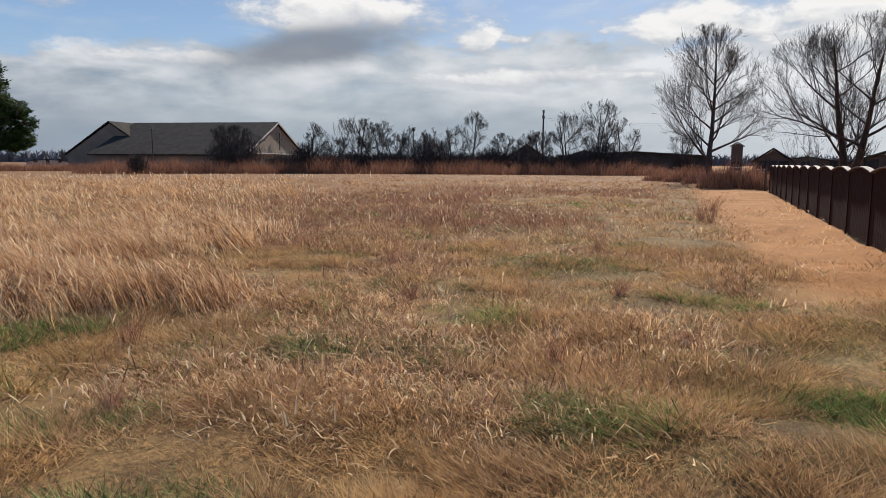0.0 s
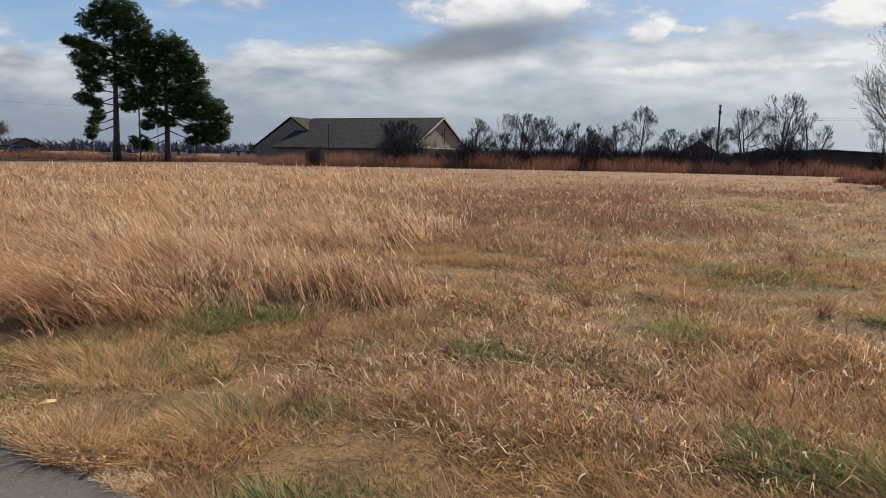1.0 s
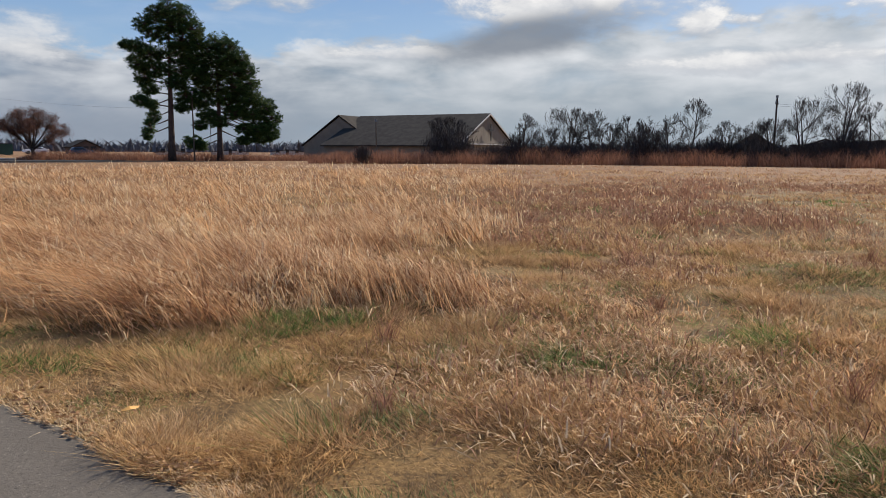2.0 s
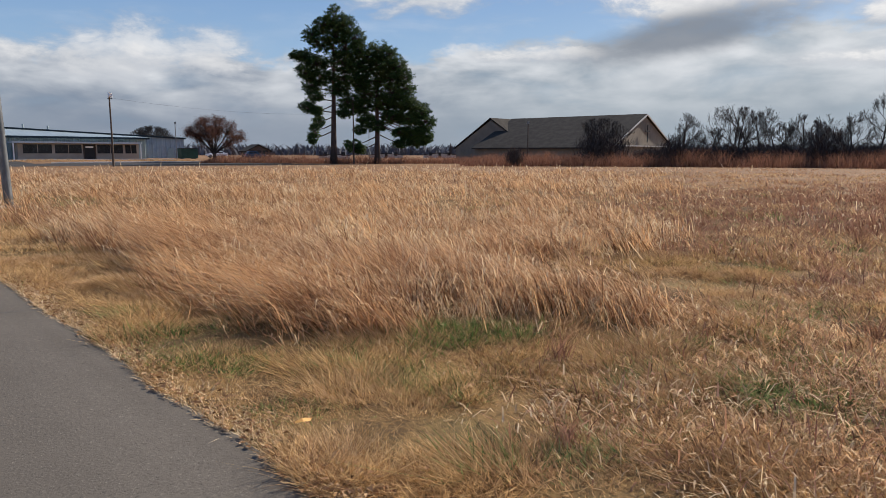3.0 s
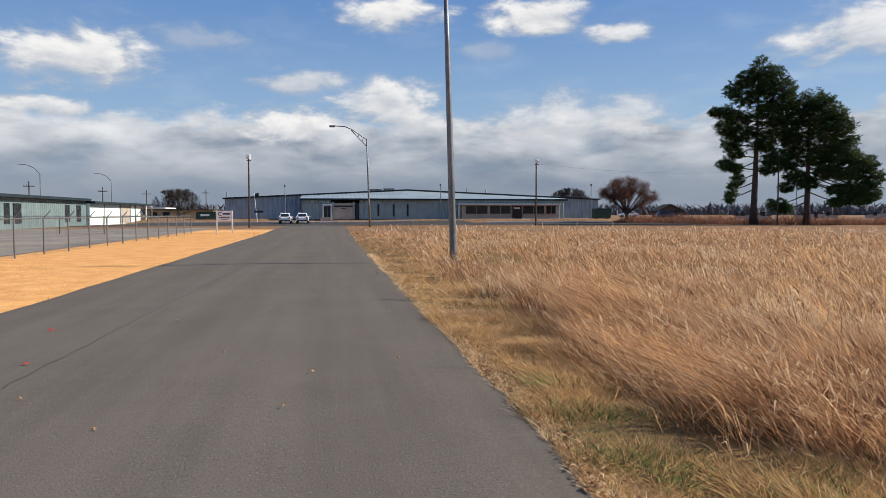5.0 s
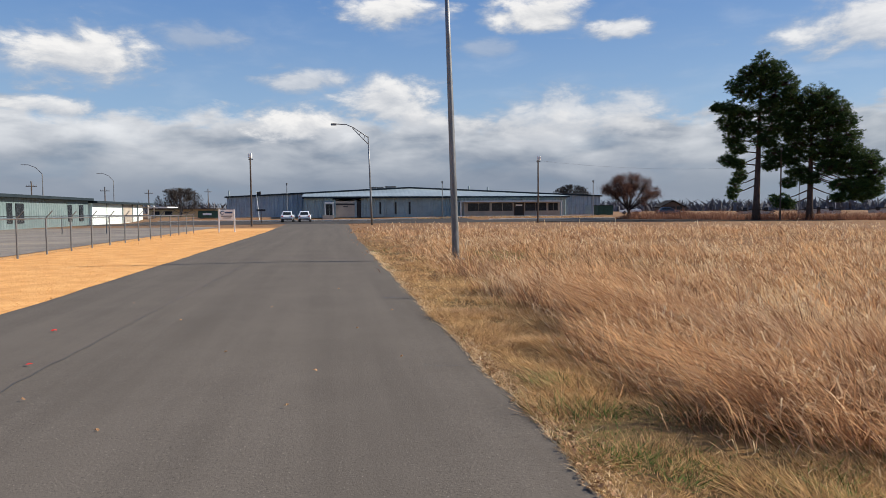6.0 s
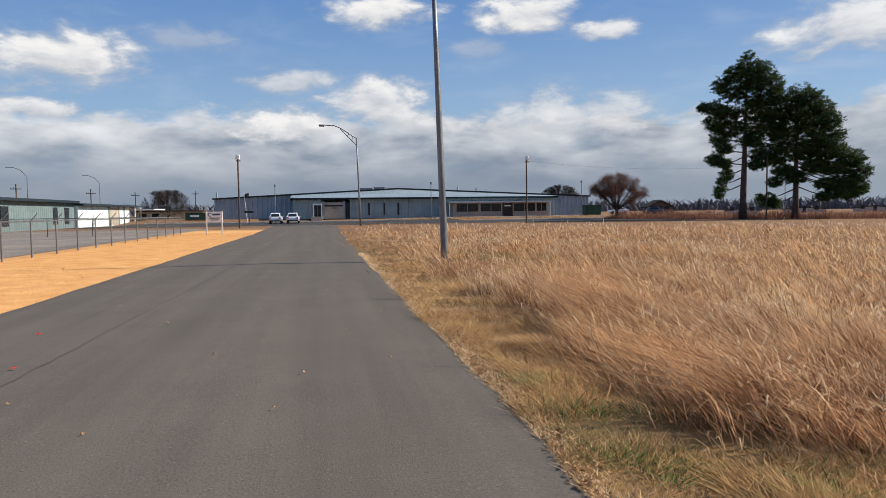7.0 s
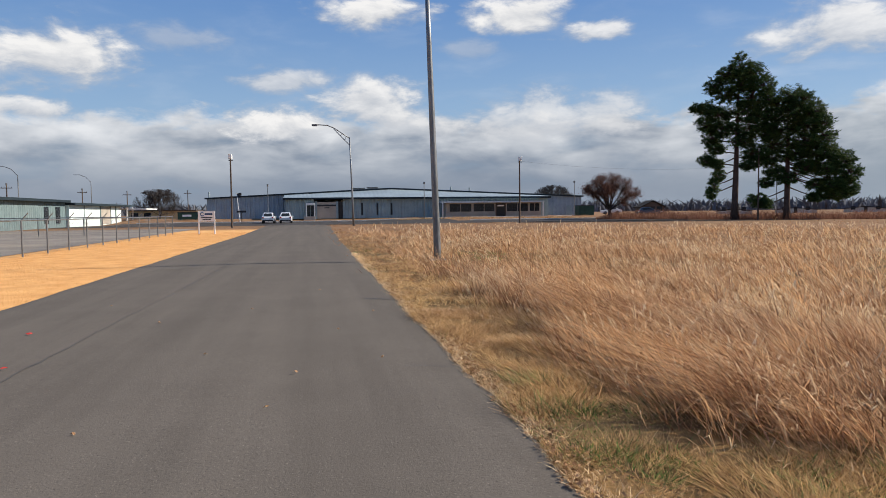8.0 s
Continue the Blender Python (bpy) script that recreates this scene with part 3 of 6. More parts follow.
    for k, x in enumerate(xs):
        h = 0.02 if k % 2 else 0.0
        lean.v += [(x, yb - 0.6, zt + 0.305 + h), (x, yw - 0.33, ridge_z(min(max(x, L), R)) - 0.3 + h)]
    lean.f = [(2 * k, 2 * k + 2, 2 * k + 3, 2 * k + 1) for k in range(len(xs) - 1)]
    part("lean_to_roof", lean, M_ROOF_PALE, b, "pale sloping sheet metal roof over the front block")
    # entrance: glazed porch, beige panel with a dark fascia sign, dark doorway
    porch = part("porch", Shape().box(-1.2, 0.35, yb - 1.3, yb - 0.01, 3.05, 3.3, cut=0.04).box(-1.2, -1.05, yb - 1.3, yb - 1.15, z0, 3.05)
                 .box(0.2, 0.35, yb - 1.3, yb - 1.15, z0, 3.05).box(-1.2, 0.35, yb - 1.2, yb - 0.01, z0 - 0.4, z0 + 0.35), M_WHITE, b, "white framed entrance porch")
    part("door", Shape().box(-1.0, -0.45, yb - 1.1, yb - 1.04, z0 + 0.35, 2.9), M_GLASS, porch, "dark glass door")
    part("door", Shape().box(-0.38, 0.15, yb - 1.1, yb - 1.04, z0 + 0.35, 2.9), M_GLASS, porch, "dark glass door")
    panel = part("entrance_panel", Shape().box(0.36, 4.45, yb - 0.3, yb + 0.2, z0, 3.5, cut=0.03), M_BEIGE, b, "beige entrance wall panel")
    part("sign_band", Shape().box(0.7, 4.2, yb - 0.36, yb - 0.301, 2.75, 3.05), M_BLACK, panel, "dark lettering band")
    part("sign_bar", Shape().box(2.0, 2.9, yb - 0.35, yb - 0.301, 2.42, 2.55), M_BLACK, panel)
    for x in (0.4, 4.1):
        part("pillar", Shape().box(x, x + 0.35, yb - 0.45, yb - 0.302, z0, 3.7), M_TEAL, panel)
    # a solid slab; the opening's inner shade is put into its colour
    part("doorway", Shape().box(4.5, 5.25, yb - 0.1, yb + 0.1, z0, 3.5), M_DARKHOLE, b, "dark side doorway")
    part("planter", Shape().box(-1.6, 0.4, yb - 2.2, yb - 1.35, 0.3, 1.0, cut=0.05), M_BEIGE, b, "low beige planter wall")
    # office annex with wide dark windows
    ax0, ax1, ay = 23.6, 41.6, 122.2
    annex = part("annex", Shape().box(ax0, ax1, ay, yb - 0.15, 0.3, 3.15), M_BEIGE, b, "low beige office annex")
    part("annex_roof", Shape().box(ax0 - 0.9, ax1 + 0.3, ay - 0.9, yb - 0.72, 3.151, 3.42, cut=0.06), M_PALE_METAL, annex, "pale flat annex roof")
    for a, c in ((24.3, 28.3), (28.75, 32.6), (35.0, 39.0), (39.4, 41.2)):
        w = part("window", Shape().box(a, c, ay - 0.06, ay - 0.001, 1.55, 2.95), M_GLASS, annex, "wide dark office window")
        part("window_frame", Shape().box(a - 0.1, c + 0.1, ay - 0.1, ay - 0.061, 1.45, 1.55).box((a + c) / 2 - 0.04, (a + c) / 2 + 0.04, ay - 0.1, ay - 0.061, 1.55, 2.95), M_BEIGE, w)
    d = part("door", Shape().box(33.0, 34.6, ay - 0.05, ay - 0.001, 0.55, 3.0), M_DARKHOLE, annex, "dark office door")
    for x in (32.85, 34.6):
        part("door_jamb", Shape().box(x, x + 0.15, ay - 0.12, ay - 0.002, 0.5, 3.05), M_WOODPOLE, d)
    part("door_sign", Shape().box(33.2, 34.4, ay - 0.08, ay - 0.052, 2.45, 2.7), M_WHITE, d)
    for x in (ax0 - 0.7, ax1 + 0.1):
        part("post", Shape().box(x - 0.08, x + 0.08, ay - 0.8, ay - 0.64, 0.3, 3.15), M_WHITE, annex)
    # roof units, vents and small pipes
    for x, w, h in ((12.0, 2.0, 0.45), (9.8, 1.2, 0.3), (8.4, 1.2, 0.3)):
        part("roof_unit", Shape().box(x - w / 2, x + w / 2, 140, 142, 5.6, 6.15 + h, cut=0.1).box(x - w / 2 - 0.15, x + w / 2 + 0.15, 139.8, 142.2, 6.15 + h, 6.25 + h, cut=0.1), M_STEEL, b)
    for x, h in ((-18.6, 5.6), (26.5, 6.4), (30.2, 6.2)):
        part("vent_pipe", Shape().tube([(x, 132, 4.2), (x, 132, h)], 0.16, 8), M_ROOF_PALE, b)
    part("wall_lamp", Shape().box(27.2, 27.8, yw - 0.6, yw - 0.34, 4.5, 4.85, cut=0.05), M_STEEL, b)
    part("side_door", Shape().box(49.8, 50.9, yw - 0.2, yw - 0.13, z0, 2.6), M_TEAL, b)


metal_building()


def teal_building():
    """The low teal and white building behind the fence, beside the yard."""
    b = thing("low_teal_building", (0, 0, 0), "low teal building with a mint white end and dark flat roof", "building")
    X = -32.0
    z0 = 0.0
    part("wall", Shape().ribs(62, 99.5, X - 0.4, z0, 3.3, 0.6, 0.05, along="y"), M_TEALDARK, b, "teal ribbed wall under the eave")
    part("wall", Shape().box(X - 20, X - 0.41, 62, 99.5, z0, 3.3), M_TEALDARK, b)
    part("roof", Shape().box(X - 20.5, X + 0.3, 61.5, 99.7, 3.3, 3.62, cut=0.1), M_ROOF_DARK, b, "dark flat overhanging roof")
    for y in (70,):
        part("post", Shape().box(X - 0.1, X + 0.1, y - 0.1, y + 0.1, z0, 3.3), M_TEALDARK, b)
    for y, w in ((76.2, 0.6), (78.6, 0.9), (92.6, 0.7), (96.6, 0.7)):
        part("window", Shape().box(X - 0.4, X - 0.3, y - w, y + w, 0.6, 2.7), M_GLASS, b, "tall dark window")
    white = part("end_block", Shape().box(X - 12, X, 99.71, 125, z0, 3.0), M_MINT, b, "sunlit mint white end block")
    part("end_roof", Shape().box(X - 12.4, X + 0.8, 99.72, 131, 3.001, 3.3, cut=0.1), M_ROOF_DARK, white, "dark flat roof edge")
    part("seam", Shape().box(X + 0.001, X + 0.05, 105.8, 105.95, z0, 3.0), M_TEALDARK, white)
    part("doorway", Shape().box(X + 0.002, X + 0.06, 113.5, 118.5, 0.2, 2.8), M_BEIGE, white, "open bay doorway")
    for y in (113.2, 118.5, 121.5):
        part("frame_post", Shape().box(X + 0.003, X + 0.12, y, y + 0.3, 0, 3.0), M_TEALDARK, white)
    for y in (126.5, 130.5):
        part("porch_post", Shape().box(X + 0.4, X + 0.6, y, y + 0.2, 0, 3.0), M_WHITE, white)
    part("porch_roof", Shape().box(X - 3, X + 3.5, 128, 136, 2.5, 2.7, cut=0.1), M_WHITE, white)


teal_building()


def church():
    """Tan church with a grey-brown roof; the gable with a cross faces the open field."""
    b = thing("church_hall", (121.2, 113.5, 0), "tan church hall with grey-brown shingle roof and gable cross", "building")
    b.rotation_euler = (0, 0, math.atan2(76.5 - 113.5, 126.7 - 121.2))
    # local x runs along the ridge (0..37), local -y faces the field
    ze, zr, dep, L = 2.9, 9.4, 15.0, 37.4
    x0 = 4.5
    ring = [(-dep, 0), (dep, 0), (dep, ze), (0, zr), (-dep, ze)]
    turn = Matrix.Rotation(radians(-90), 4, "Z")   # ring x -> local -y, run y -> local x
    part("wall", Shape().extrude([(-dep, 0), (dep, 0), (dep, ze), (0, zr - 0.25), (-dep, ze)], x0 + 0.5, L - 0.4, turn), M_TANBRICK, b, "tan wall")
    for s in (-1, 1):
        r = Shape().extrude([(s * (dep + 0.7), ze - 0.35), (0, zr), (0, zr + 0.25), (s * (dep + 0.7), ze - 0.1)], x0, L, turn)
        part("roof", r, M_SHINGLE, b, "grey-brown shingle roof slope")
    part("rake_trim", Shape().extrude([(-(dep + 0.75), ze - 0.4), (0, zr - 0.1), (0, zr + 0.2), (-(dep + 0.75), ze - 0.1)], L, L + 0.12, turn)
         .extrude([(dep + 0.75, ze - 0.4), (0, zr - 0.1), (0, zr + 0.2), (dep + 0.75, ze - 0.1)], L, L + 0.12, turn), M_CONCRETE, b, "pale rake trim")
    # cross wing: its gable faces the field
    w = 10.0
    wing = part("wing_wall", Shape().extrude([(-w, 0), (w, 0), (w, ze), (0, zr - 0.3), (-w, ze)], -7.0, 12, Matrix.Translation((3.4, 0, 0))), M_TANBRICK, b, "tan wing gable")
    for s in (-1, 1):
        part("wing_roof", Shape().extrude([(s * (w + 0.6), ze - 0.3), (0, zr), (0, zr + 0.22), (s * (w + 0.6), ze - 0.08)], -7.3, 12, Matrix.Translation((3.4, 0, 0))), M_SHINGLE, wing)
    cross = part("cross", Shape().box(L + 0.13, L + 0.3, -0.12, 0.12, 3.9, 7.4).box(L + 0.13, L + 0.3, -1.0, -0.121, 6.0, 6.25).box(L + 0.13, L + 0.3, 0.121, 1.0, 6.0, 6.25), M_BLACK, b, "dark gable cross")
    part("ledge", Shape().box(L - 0.39, L + 0.4, -dep, dep, 3.0, 3.2), M_CONCRETE, b)


church()


# ---------------------------------------------------------------- poles and lamps
def light_pole():
    p = thing("light_pole", (3.97, 22.05, 0), "tall grey galvanised steel light pole standing in grass", "pole")
    lean = math.tan(radians(1.7))
    part("shaft", Shape().tube([(-lean * z, 0, z) for z in (-0.1, 0.4, 2.5, 5, 7, 8.9)], [0.12, 0.118, 0.108, 0.095, 0.082, 0.068], 16), M_STEEL, p, smooth=True)
    part("base_plate", Shape().box(-0.24, 0.24, -0.24, 0.24, 0.0, 0.05, cut=0.03), M_STEEL, p)
    part("cap", Shape().tube([(-lean * 8.9, 0, 8.89), (-lean * 9.0, 0, 9.02)], [0.078, 0.03], 12), M_STEEL, p)


light_pole()


def street_lamp():
    x, y = 4.45, 82.0
    p = thing("street_lamp", (x, y, float(gz(x, y))), "grey steel street lamp with curved truss arm", "lamp")
    part("shaft", Shape().tube([(0.25 - 0.3 * z / 10.3, 0, z) for z in (-0.1, 3, 6, 10.4)], [0.13, 0.115, 0.10, 0.08], 10), M_STEEL, p, smooth=True)
    arm = part("arm", Shape().tube([(-0.05, 0, 10.3), (-0.9, 0, 10.85), (-1.8, 0, 11.45), (-2.6, 0, 11.78), (-3.7, 0, 11.82)], 0.055, 6)
               .tube([(-0.05, 0, 9.5), (-0.9, 0, 10.35), (-1.9, 0, 11.4)], 0.045, 6), M_STEEL, p, smooth=True)
    for a, c in (((-0.45, 0, 10.55), (-0.6, 0, 10.05)), ((-0.95, 0, 10.88), (-1.1, 0, 10.55))):
        part("brace", Shape().tube([a, c], 0.03, 5), M_STEEL, arm)
    part("lamp_head", Shape().box(-4.4, -3.65, -0.16, 0.16, 11.72, 11.88, cut=0.1).box(-4.35, -3.8, -0.12, 0.12, 11.66, 11.719, cut=0.05), M_STEEL, p, "flat cobra lamp head")


street_lamp()


def wood_lamp(name, x, y, h, side, label):
    p = thing(name, (x, y, float(gz(x, y))), label, "lamp", "wooden lamp poles")
    part("pole", Shape().tube([(0, 0, -0.1), (0.02, 0, h * 0.5), (0.0, 0, h)], [0.12, 0.10, 0.085], 8), M_WOODPOLE, p, "weathered wooden pole")
    part("bracket", Shape().box(-0.2, 0.3, -0.06, 0.06, h - 0.35, h - 0.25), M_STEEL, p)
    part("lamp_head", Shape().box(-0.2, 0.24, -0.42, -0.06, h - 0.15, h + 0.36, cut=0.08).box(-0.15, 0.18, -0.5, -0.421, h - 0.08, h + 0.25), M_WHITE, p, "white floodlight head")


wood_lamp("lamp_pole", -8.95, 80.3, 7.85, 1, "weathered wooden pole with white floodlight head by the street")
wood_lamp("lamp_pole", 26.4, 86.2, 8.2, 1, "dark wooden pole with floodlight head in the field")


def thin_pole(x, y, h, label, arm=0.0, name="pole", r=0.08, m=None):
    p = thing(name, (x, y, float(gz(x, y))), label, "pole")
    part("shaft", Shape().tube([(0, 0, -0.1), (0, 0, h)], [r, r * 0.7], 8), m or M_STEEL, p)
    part("cap", Shape().box(-0.14, 0.14, -0.14, 0.14, h, h + 0.35, cut=0.04), M_STEEL, p)
    if arm:
        part("crossarm", Shape().box(-arm, arm, -0.06, 0.06, h - 0.75, h - 0.6), M_WOODPOLE, p)
        for q in (-0.9, -0.4, 0.4, 0.9):
            part("insulator", Shape().tube([(q * arm, 0, h - 0.6), (q * arm, 0, h - 0.35)], [0.06, 0.04], 6), M_STEEL, p)
    return p


thin_pole(-7.1, 114.5, 5.9, "slim grey parking lot light pole")
thin_pole(18.5, 115.0, 5.9, "slim grey parking lot light pole")
thin_pole(46.4, 118.0, 6.0, "slim grey parking lot light pole")
thin_pole(61.2, 86.6, 9.6, "dark slim pole between two pines", m=M_WOODPOLE, r=0.12)
thin_pole(71.0, 96.0, 6.5, "slim pole behind the pine", m=M_STEEL, r=0.07)
thin_pole(73.5, 62.5, 5.6, "dark wooden utility pole in the field", m=M_WOODPOLE, r=0.09)
thin_pole(96.0, 15.6, 8.4, "wooden utility pole with crossarm among bare trees", 0.8, "utility_pole", 0.15, M_WOODPOLE)
for a, d, h in ((-21.6, 170, 6.8), (-16.9, 190, 6.5), (-13.9, 210, 6.5), (-9.6, 230, 7.5), (-10.6, 230, 7.0)):
    thin_pole(math.sin(radians(a)) * d, math.cos(radians(a)) * d, h + 0.6, "distant wooden utility pole", 1.1, "utility_pole", 0.16, M_WOODPOLE)


def far_lamp(a, d):
    x, y = math.sin(radians(a)) * d, math.cos(radians(a)) * d
    p = thing("street_lamp", (x, y, float(gz(x, y))), "distant steel street lamp with curved arm", "lamp")
    part("shaft", Shape().tube([(0, 0, -0.1), (0, 0, 7.9)], [0.12, 0.08], 6), M_STEEL, p)
    part("arm", Shape().tube([(0, 0, 7.9), (-1.0, 0, 9.0), (-2.2, 0, 9.5), (-3.4, 0, 9.5)], 0.06, 5), M_STEEL, p)


far_lamp(-20.9, 140)
far_lamp(-16.3, 165)


def wires(name, pts, sag, label):
    s = Shape()
    for a, b in zip(pts, pts[1:]):
        a, b = Vector(a), Vector(b)
        line = []
        for k in range(13):
            t = k / 12
            q = a.lerp(b, t)
            q.z -= sag * 4 * t * (1 - t)
            line.append(q)
        s.tube(line, 0.009, 3)
    solo(name, s, M_BLACK, label, "cable")


wires("power_line", [(26.4, 86.2, 8.0), (61.2, 86.6, 7.6)], 0.8, "thin dark overhead power line")
for dz in (7.7, 7.45):
    wires("power_line", [(96.0, 15.6, dz), (104.0, -12.0, dz), (108.0, -30.0, dz)], 0.7, "thin dark overhead power line")


# ---------------------------------------------------------------- signs, small things by the street
def road_sign():
    p = thing("site_sign", (-8.35, 57.5, 0), "white site sign on two white posts", "sign")
    for x in (-0.6, 0.6):
        part("post", Shape().box(x - 0.05, x + 0.05, -0.05, 0.05, -0.05, 1.85, cut=0.01), M_WHITE, p)
    board = part("board", Shape().box(-0.54, 0.54, -0.03, 0.03, 1.0, 1.82), M_WHITE, p)
    ring = [(-0.32 + 0.13 * math.cos(a), -0.04, 1.58 + 0.13 * math.sin(a)) for a in np.linspace(0.6, 5.6, 14)]
    part("emblem", Shape().tube(ring, 0.035, 5), M_NAVY, board, "blue ring emblem")
    part("text_bar", Shape().box(-0.14, 0.46, -0.04, -0.031, 1.52, 1.66), M_NAVY, board)
    part("text_bar", Shape().box(-0.42, 0.44, -0.04, -0.031, 1.27, 1.34), M_BLACK, board)
    part("text_bar", Shape().box(-0.3, 0.32, -0.04, -0.031, 1.13, 1.19), M_BLACK, board)


road_sign()


def flagpole():
    p = thing("flagpole", (-11.9, 118.5, float(gz(-11.9, 118.5))), "slim white flagpole with small dark flag", "flag")
    part("pole", Shape().tube([(0, 0, -0.1), (-0.45, 0, 4.9)], [0.06, 0.04], 6), M_WHITE, p)
    s = Shape()
    for k in range(7):
        u = k / 6
        for z in (4.3, 4.8):
            s.v.append((-0.42 + 0.75 * u, 0.1 * math.sin(u * 6), z + 0.12 * u))
    s.f = [(2 * k, 2 * k + 2, 2 * k + 3, 2 * k + 1) for k in range(6)]
    part("flag", s, M_BLACK, p, "small dark waving flag")
    b = thing("street_sign", (-10.4, 106, float(gz(-10.4, 106))), "small dark sign board on a post", "sign")
    part("post", Shape().box(-0.05, 0.05, -0.05, 0.05, -0.05, 2.0), M_WOODPOLE, b)
    part("board", Shape().box(-0.65, 0.65, -0.1, -0.051, 1.75, 2.05), M_BLACK, b)


flagpole()


def dumpster(x, y, w, h, label):
    d = thing("dumpster", (x, y, float(gz(x, y))), label, "dumpster")
    part("body", Shape().prism([(-w / 2, -0.9), (w / 2, -0.9), (w / 2, 0.9), (-w / 2, 0.9)], 0.1, h), M_GREENBOX, d)
    part("lid", Shape().box(-w / 2 - 0.05, w / 2 + 0.05, -0.95, 0.95, h + 0.001, h + 0.1, cut=0.05), M_BLACK, d)
    for q in (-0.35, 0.35):
        part("skid", Shape().box(q * w - 0.1, q * w + 0.1, -0.85, 0.85, -0.03, 0.099), M_STEEL, d)
    return d


dumpster(50.2, 122.5, 3.0, 1.8, "dark green steel dumpster beside the metal building")
box = dumpster(-21.6, 128.0, 3.4, 1.3, "dark green container with a white panel")
part("panel", Shape().box(-0.9, 0.6, -0.96, -0.901, 0.6, 0.95), M_WHITE, box)


def parking_stop(x, y):
    p = thing("parking_stop", (x, y, float(gz(x, y)) + 0.03), "pale concrete parking stop on asphalt", "kerb", "parking stops")
    part("body", Shape().extrude([(-0.9, 0), (0.9, 0), (0.85, 0.14), (-0.85, 0.14)], -0.08, 0.08, Matrix.Identity(4)), M_CONCRETE, p)


for k in range(7):
    parking_stop(-9.5 + k * 2.9, 116.6)


# ---------------------------------------------------------------- cars
def car(x, y, turn, paint, label, kind):
    """kind suv or sedan; local x forward."""
    c = thing("parked_car", (x, y, float(gz(x, y)) + 0.03), label, "car")
    c.rotation_euler = (0, 0, radians(turn))
    L, W = (4.6, 0.92) if kind == "suv" else (4.7, 0.90)
    if kind == "suv":
        side = [(-2.3, 0.42), (-2.32, 0.85), (-2.2, 1.08), (0.95, 1.1), (2.1, 0.98), (2.28, 0.75), (2.26, 0.4)]
        cabin = [(-2.15, 1.085), (-1.75, 1.58), (-1.2, 1.68), (0.1, 1.66), (0.95, 1.11)]
    else:
        side = [(-2.35, 0.4), (-2.37, 0.85), (-2.2, 1.0), (1.0, 0.98), (2.2, 0.82), (2.34, 0.6), (2.3, 0.35)]
        cabin = [(-1.9, 1.0), (-1.2, 1.36), (-0.6, 1.44), (0.2, 1.4), (1.15, 0.985)]
    body = Shape()
    rings = [(-W, 0.94), (-W * 0.96, 1.0), (W * 0.96, 1.0), (W, 0.94)]
    for yy, sc in rings:
        body.v += [(px * (0.985 if sc < 1 else 1.0), yy, pz if sc == 1 else 0.4 + (pz - 0.4) * 0.93) for px, pz in side]
    n = len(side)
    for r in range(3):
        body.f += [(r * n + k, r * n + (k + 1) % n, (r + 1) * n + (k + 1) % n, (r + 1) * n + k) for k in range(n)]
    body.f += [tuple(range(n)), tuple(range(3 * n, 4 * n))[::-1]]
    part("body", body, paint, c)
    top = Shape()
    for yy, z in ((-W * 0.93, 0), (-W * 0.70, 1), (W * 0.70, 1), (W * 0.93, 0)):
        zs = cabin[0][1]
        top.v += [(px, yy if pz < zs + 0.2 else yy * (0.80 if z == 0 else 1.0), pz if z else zs + (pz - zs) * 0.9) for px, pz in cabin]
    n = len(cabin)
    for r in range(3):
        top.f += [(r * n + k, r * n + (k + 1) % n, (r + 1) * n + (k + 1) % n, (r + 1) * n + k) for k in range(n)]
    top.f += [tuple(range(n)), tuple(range(3 * n, 4 * n))[::-1]]
    part("cabin", top, paint, c)
    z0, z1 = cabin[0][1], cabin[2][1]
    part("rear_window", Shape().quad((cabin[0][0] - 0.02, -W * 0.7, z0 + 0.06), (cabin[0][0] - 0.02, W * 0.7, z0 + 0.06),
                                     (cabin[1][0] - 0.03, W * 0.6, cabin[1][1] - 0.02), (cabin[1][0] - 0.03, -W * 0.6, cabin[1][1] - 0.02)), M_GLASS, c, "dark rear window")
    part("windscreen", Shape().quad((cabin[4][0] + 0.02, -W * 0.7, z0 + 0.04), (cabin[3][0] + 0.03, -W * 0.6, cabin[3][1] - 0.03),
                                    (cabin[3][0] + 0.03, W * 0.6, cabin[3][1] - 0.03), (cabin[4][0] + 0.02, W * 0.7, z0 + 0.04)), M_GLASS, c, "dark windscreen")
    for s in (-1, 1):
        part("side_window", Shape().quad((cabin[0][0] + 0.35, s * W * 0.945, z0 + 0.05), (cabin[4][0] - 0.3, s * W * 0.945, z0 + 0.05),
                                         (cabin[3][0] - 0.05, s * W * 0.77, z1 - 0.12), (cabin[1][0] + 0.3, s * W * 0.77, z1 - 0.12)), M_GLASS, c, "dark side windows")
        part("tail_lamp", Shape().box(-2.36, -2.24, s * W * 0.78 - 0.12, s * W * 0.78 + 0.12, 0.82, 1.02, cut=0.03), M_REDLAMP, c, "red tail lamp")
        part("headlamp", Shape().box(2.1, 2.3, s * W * 0.75 - 0.15, s * W * 0.75 + 0.15, 0.66, 0.8, cut=0.04), M_WHITE, c, "clear headlamp")
        part("mirror", Shape().box(0.7, 0.85, s * (W + 0.1) - 0.09, s * (W + 0.1) + 0.09, 1.0, 1.14, cut=0.03), paint, c)
        for wx in (-1.4, 1.42):
            w = part("wheel", Shape().tube([(wx, s * (W - 0.2), 0.33), (wx, s * (W + 0.015), 0.33)], 0.33, 18), M_TYRE, c, "black tyre")
            part("rim", Shape().tube([(wx, s * (W + 0.016), 0.33), (wx, s * (W + 0.03), 0.33)], 0.2, 14), M_STEEL, w)
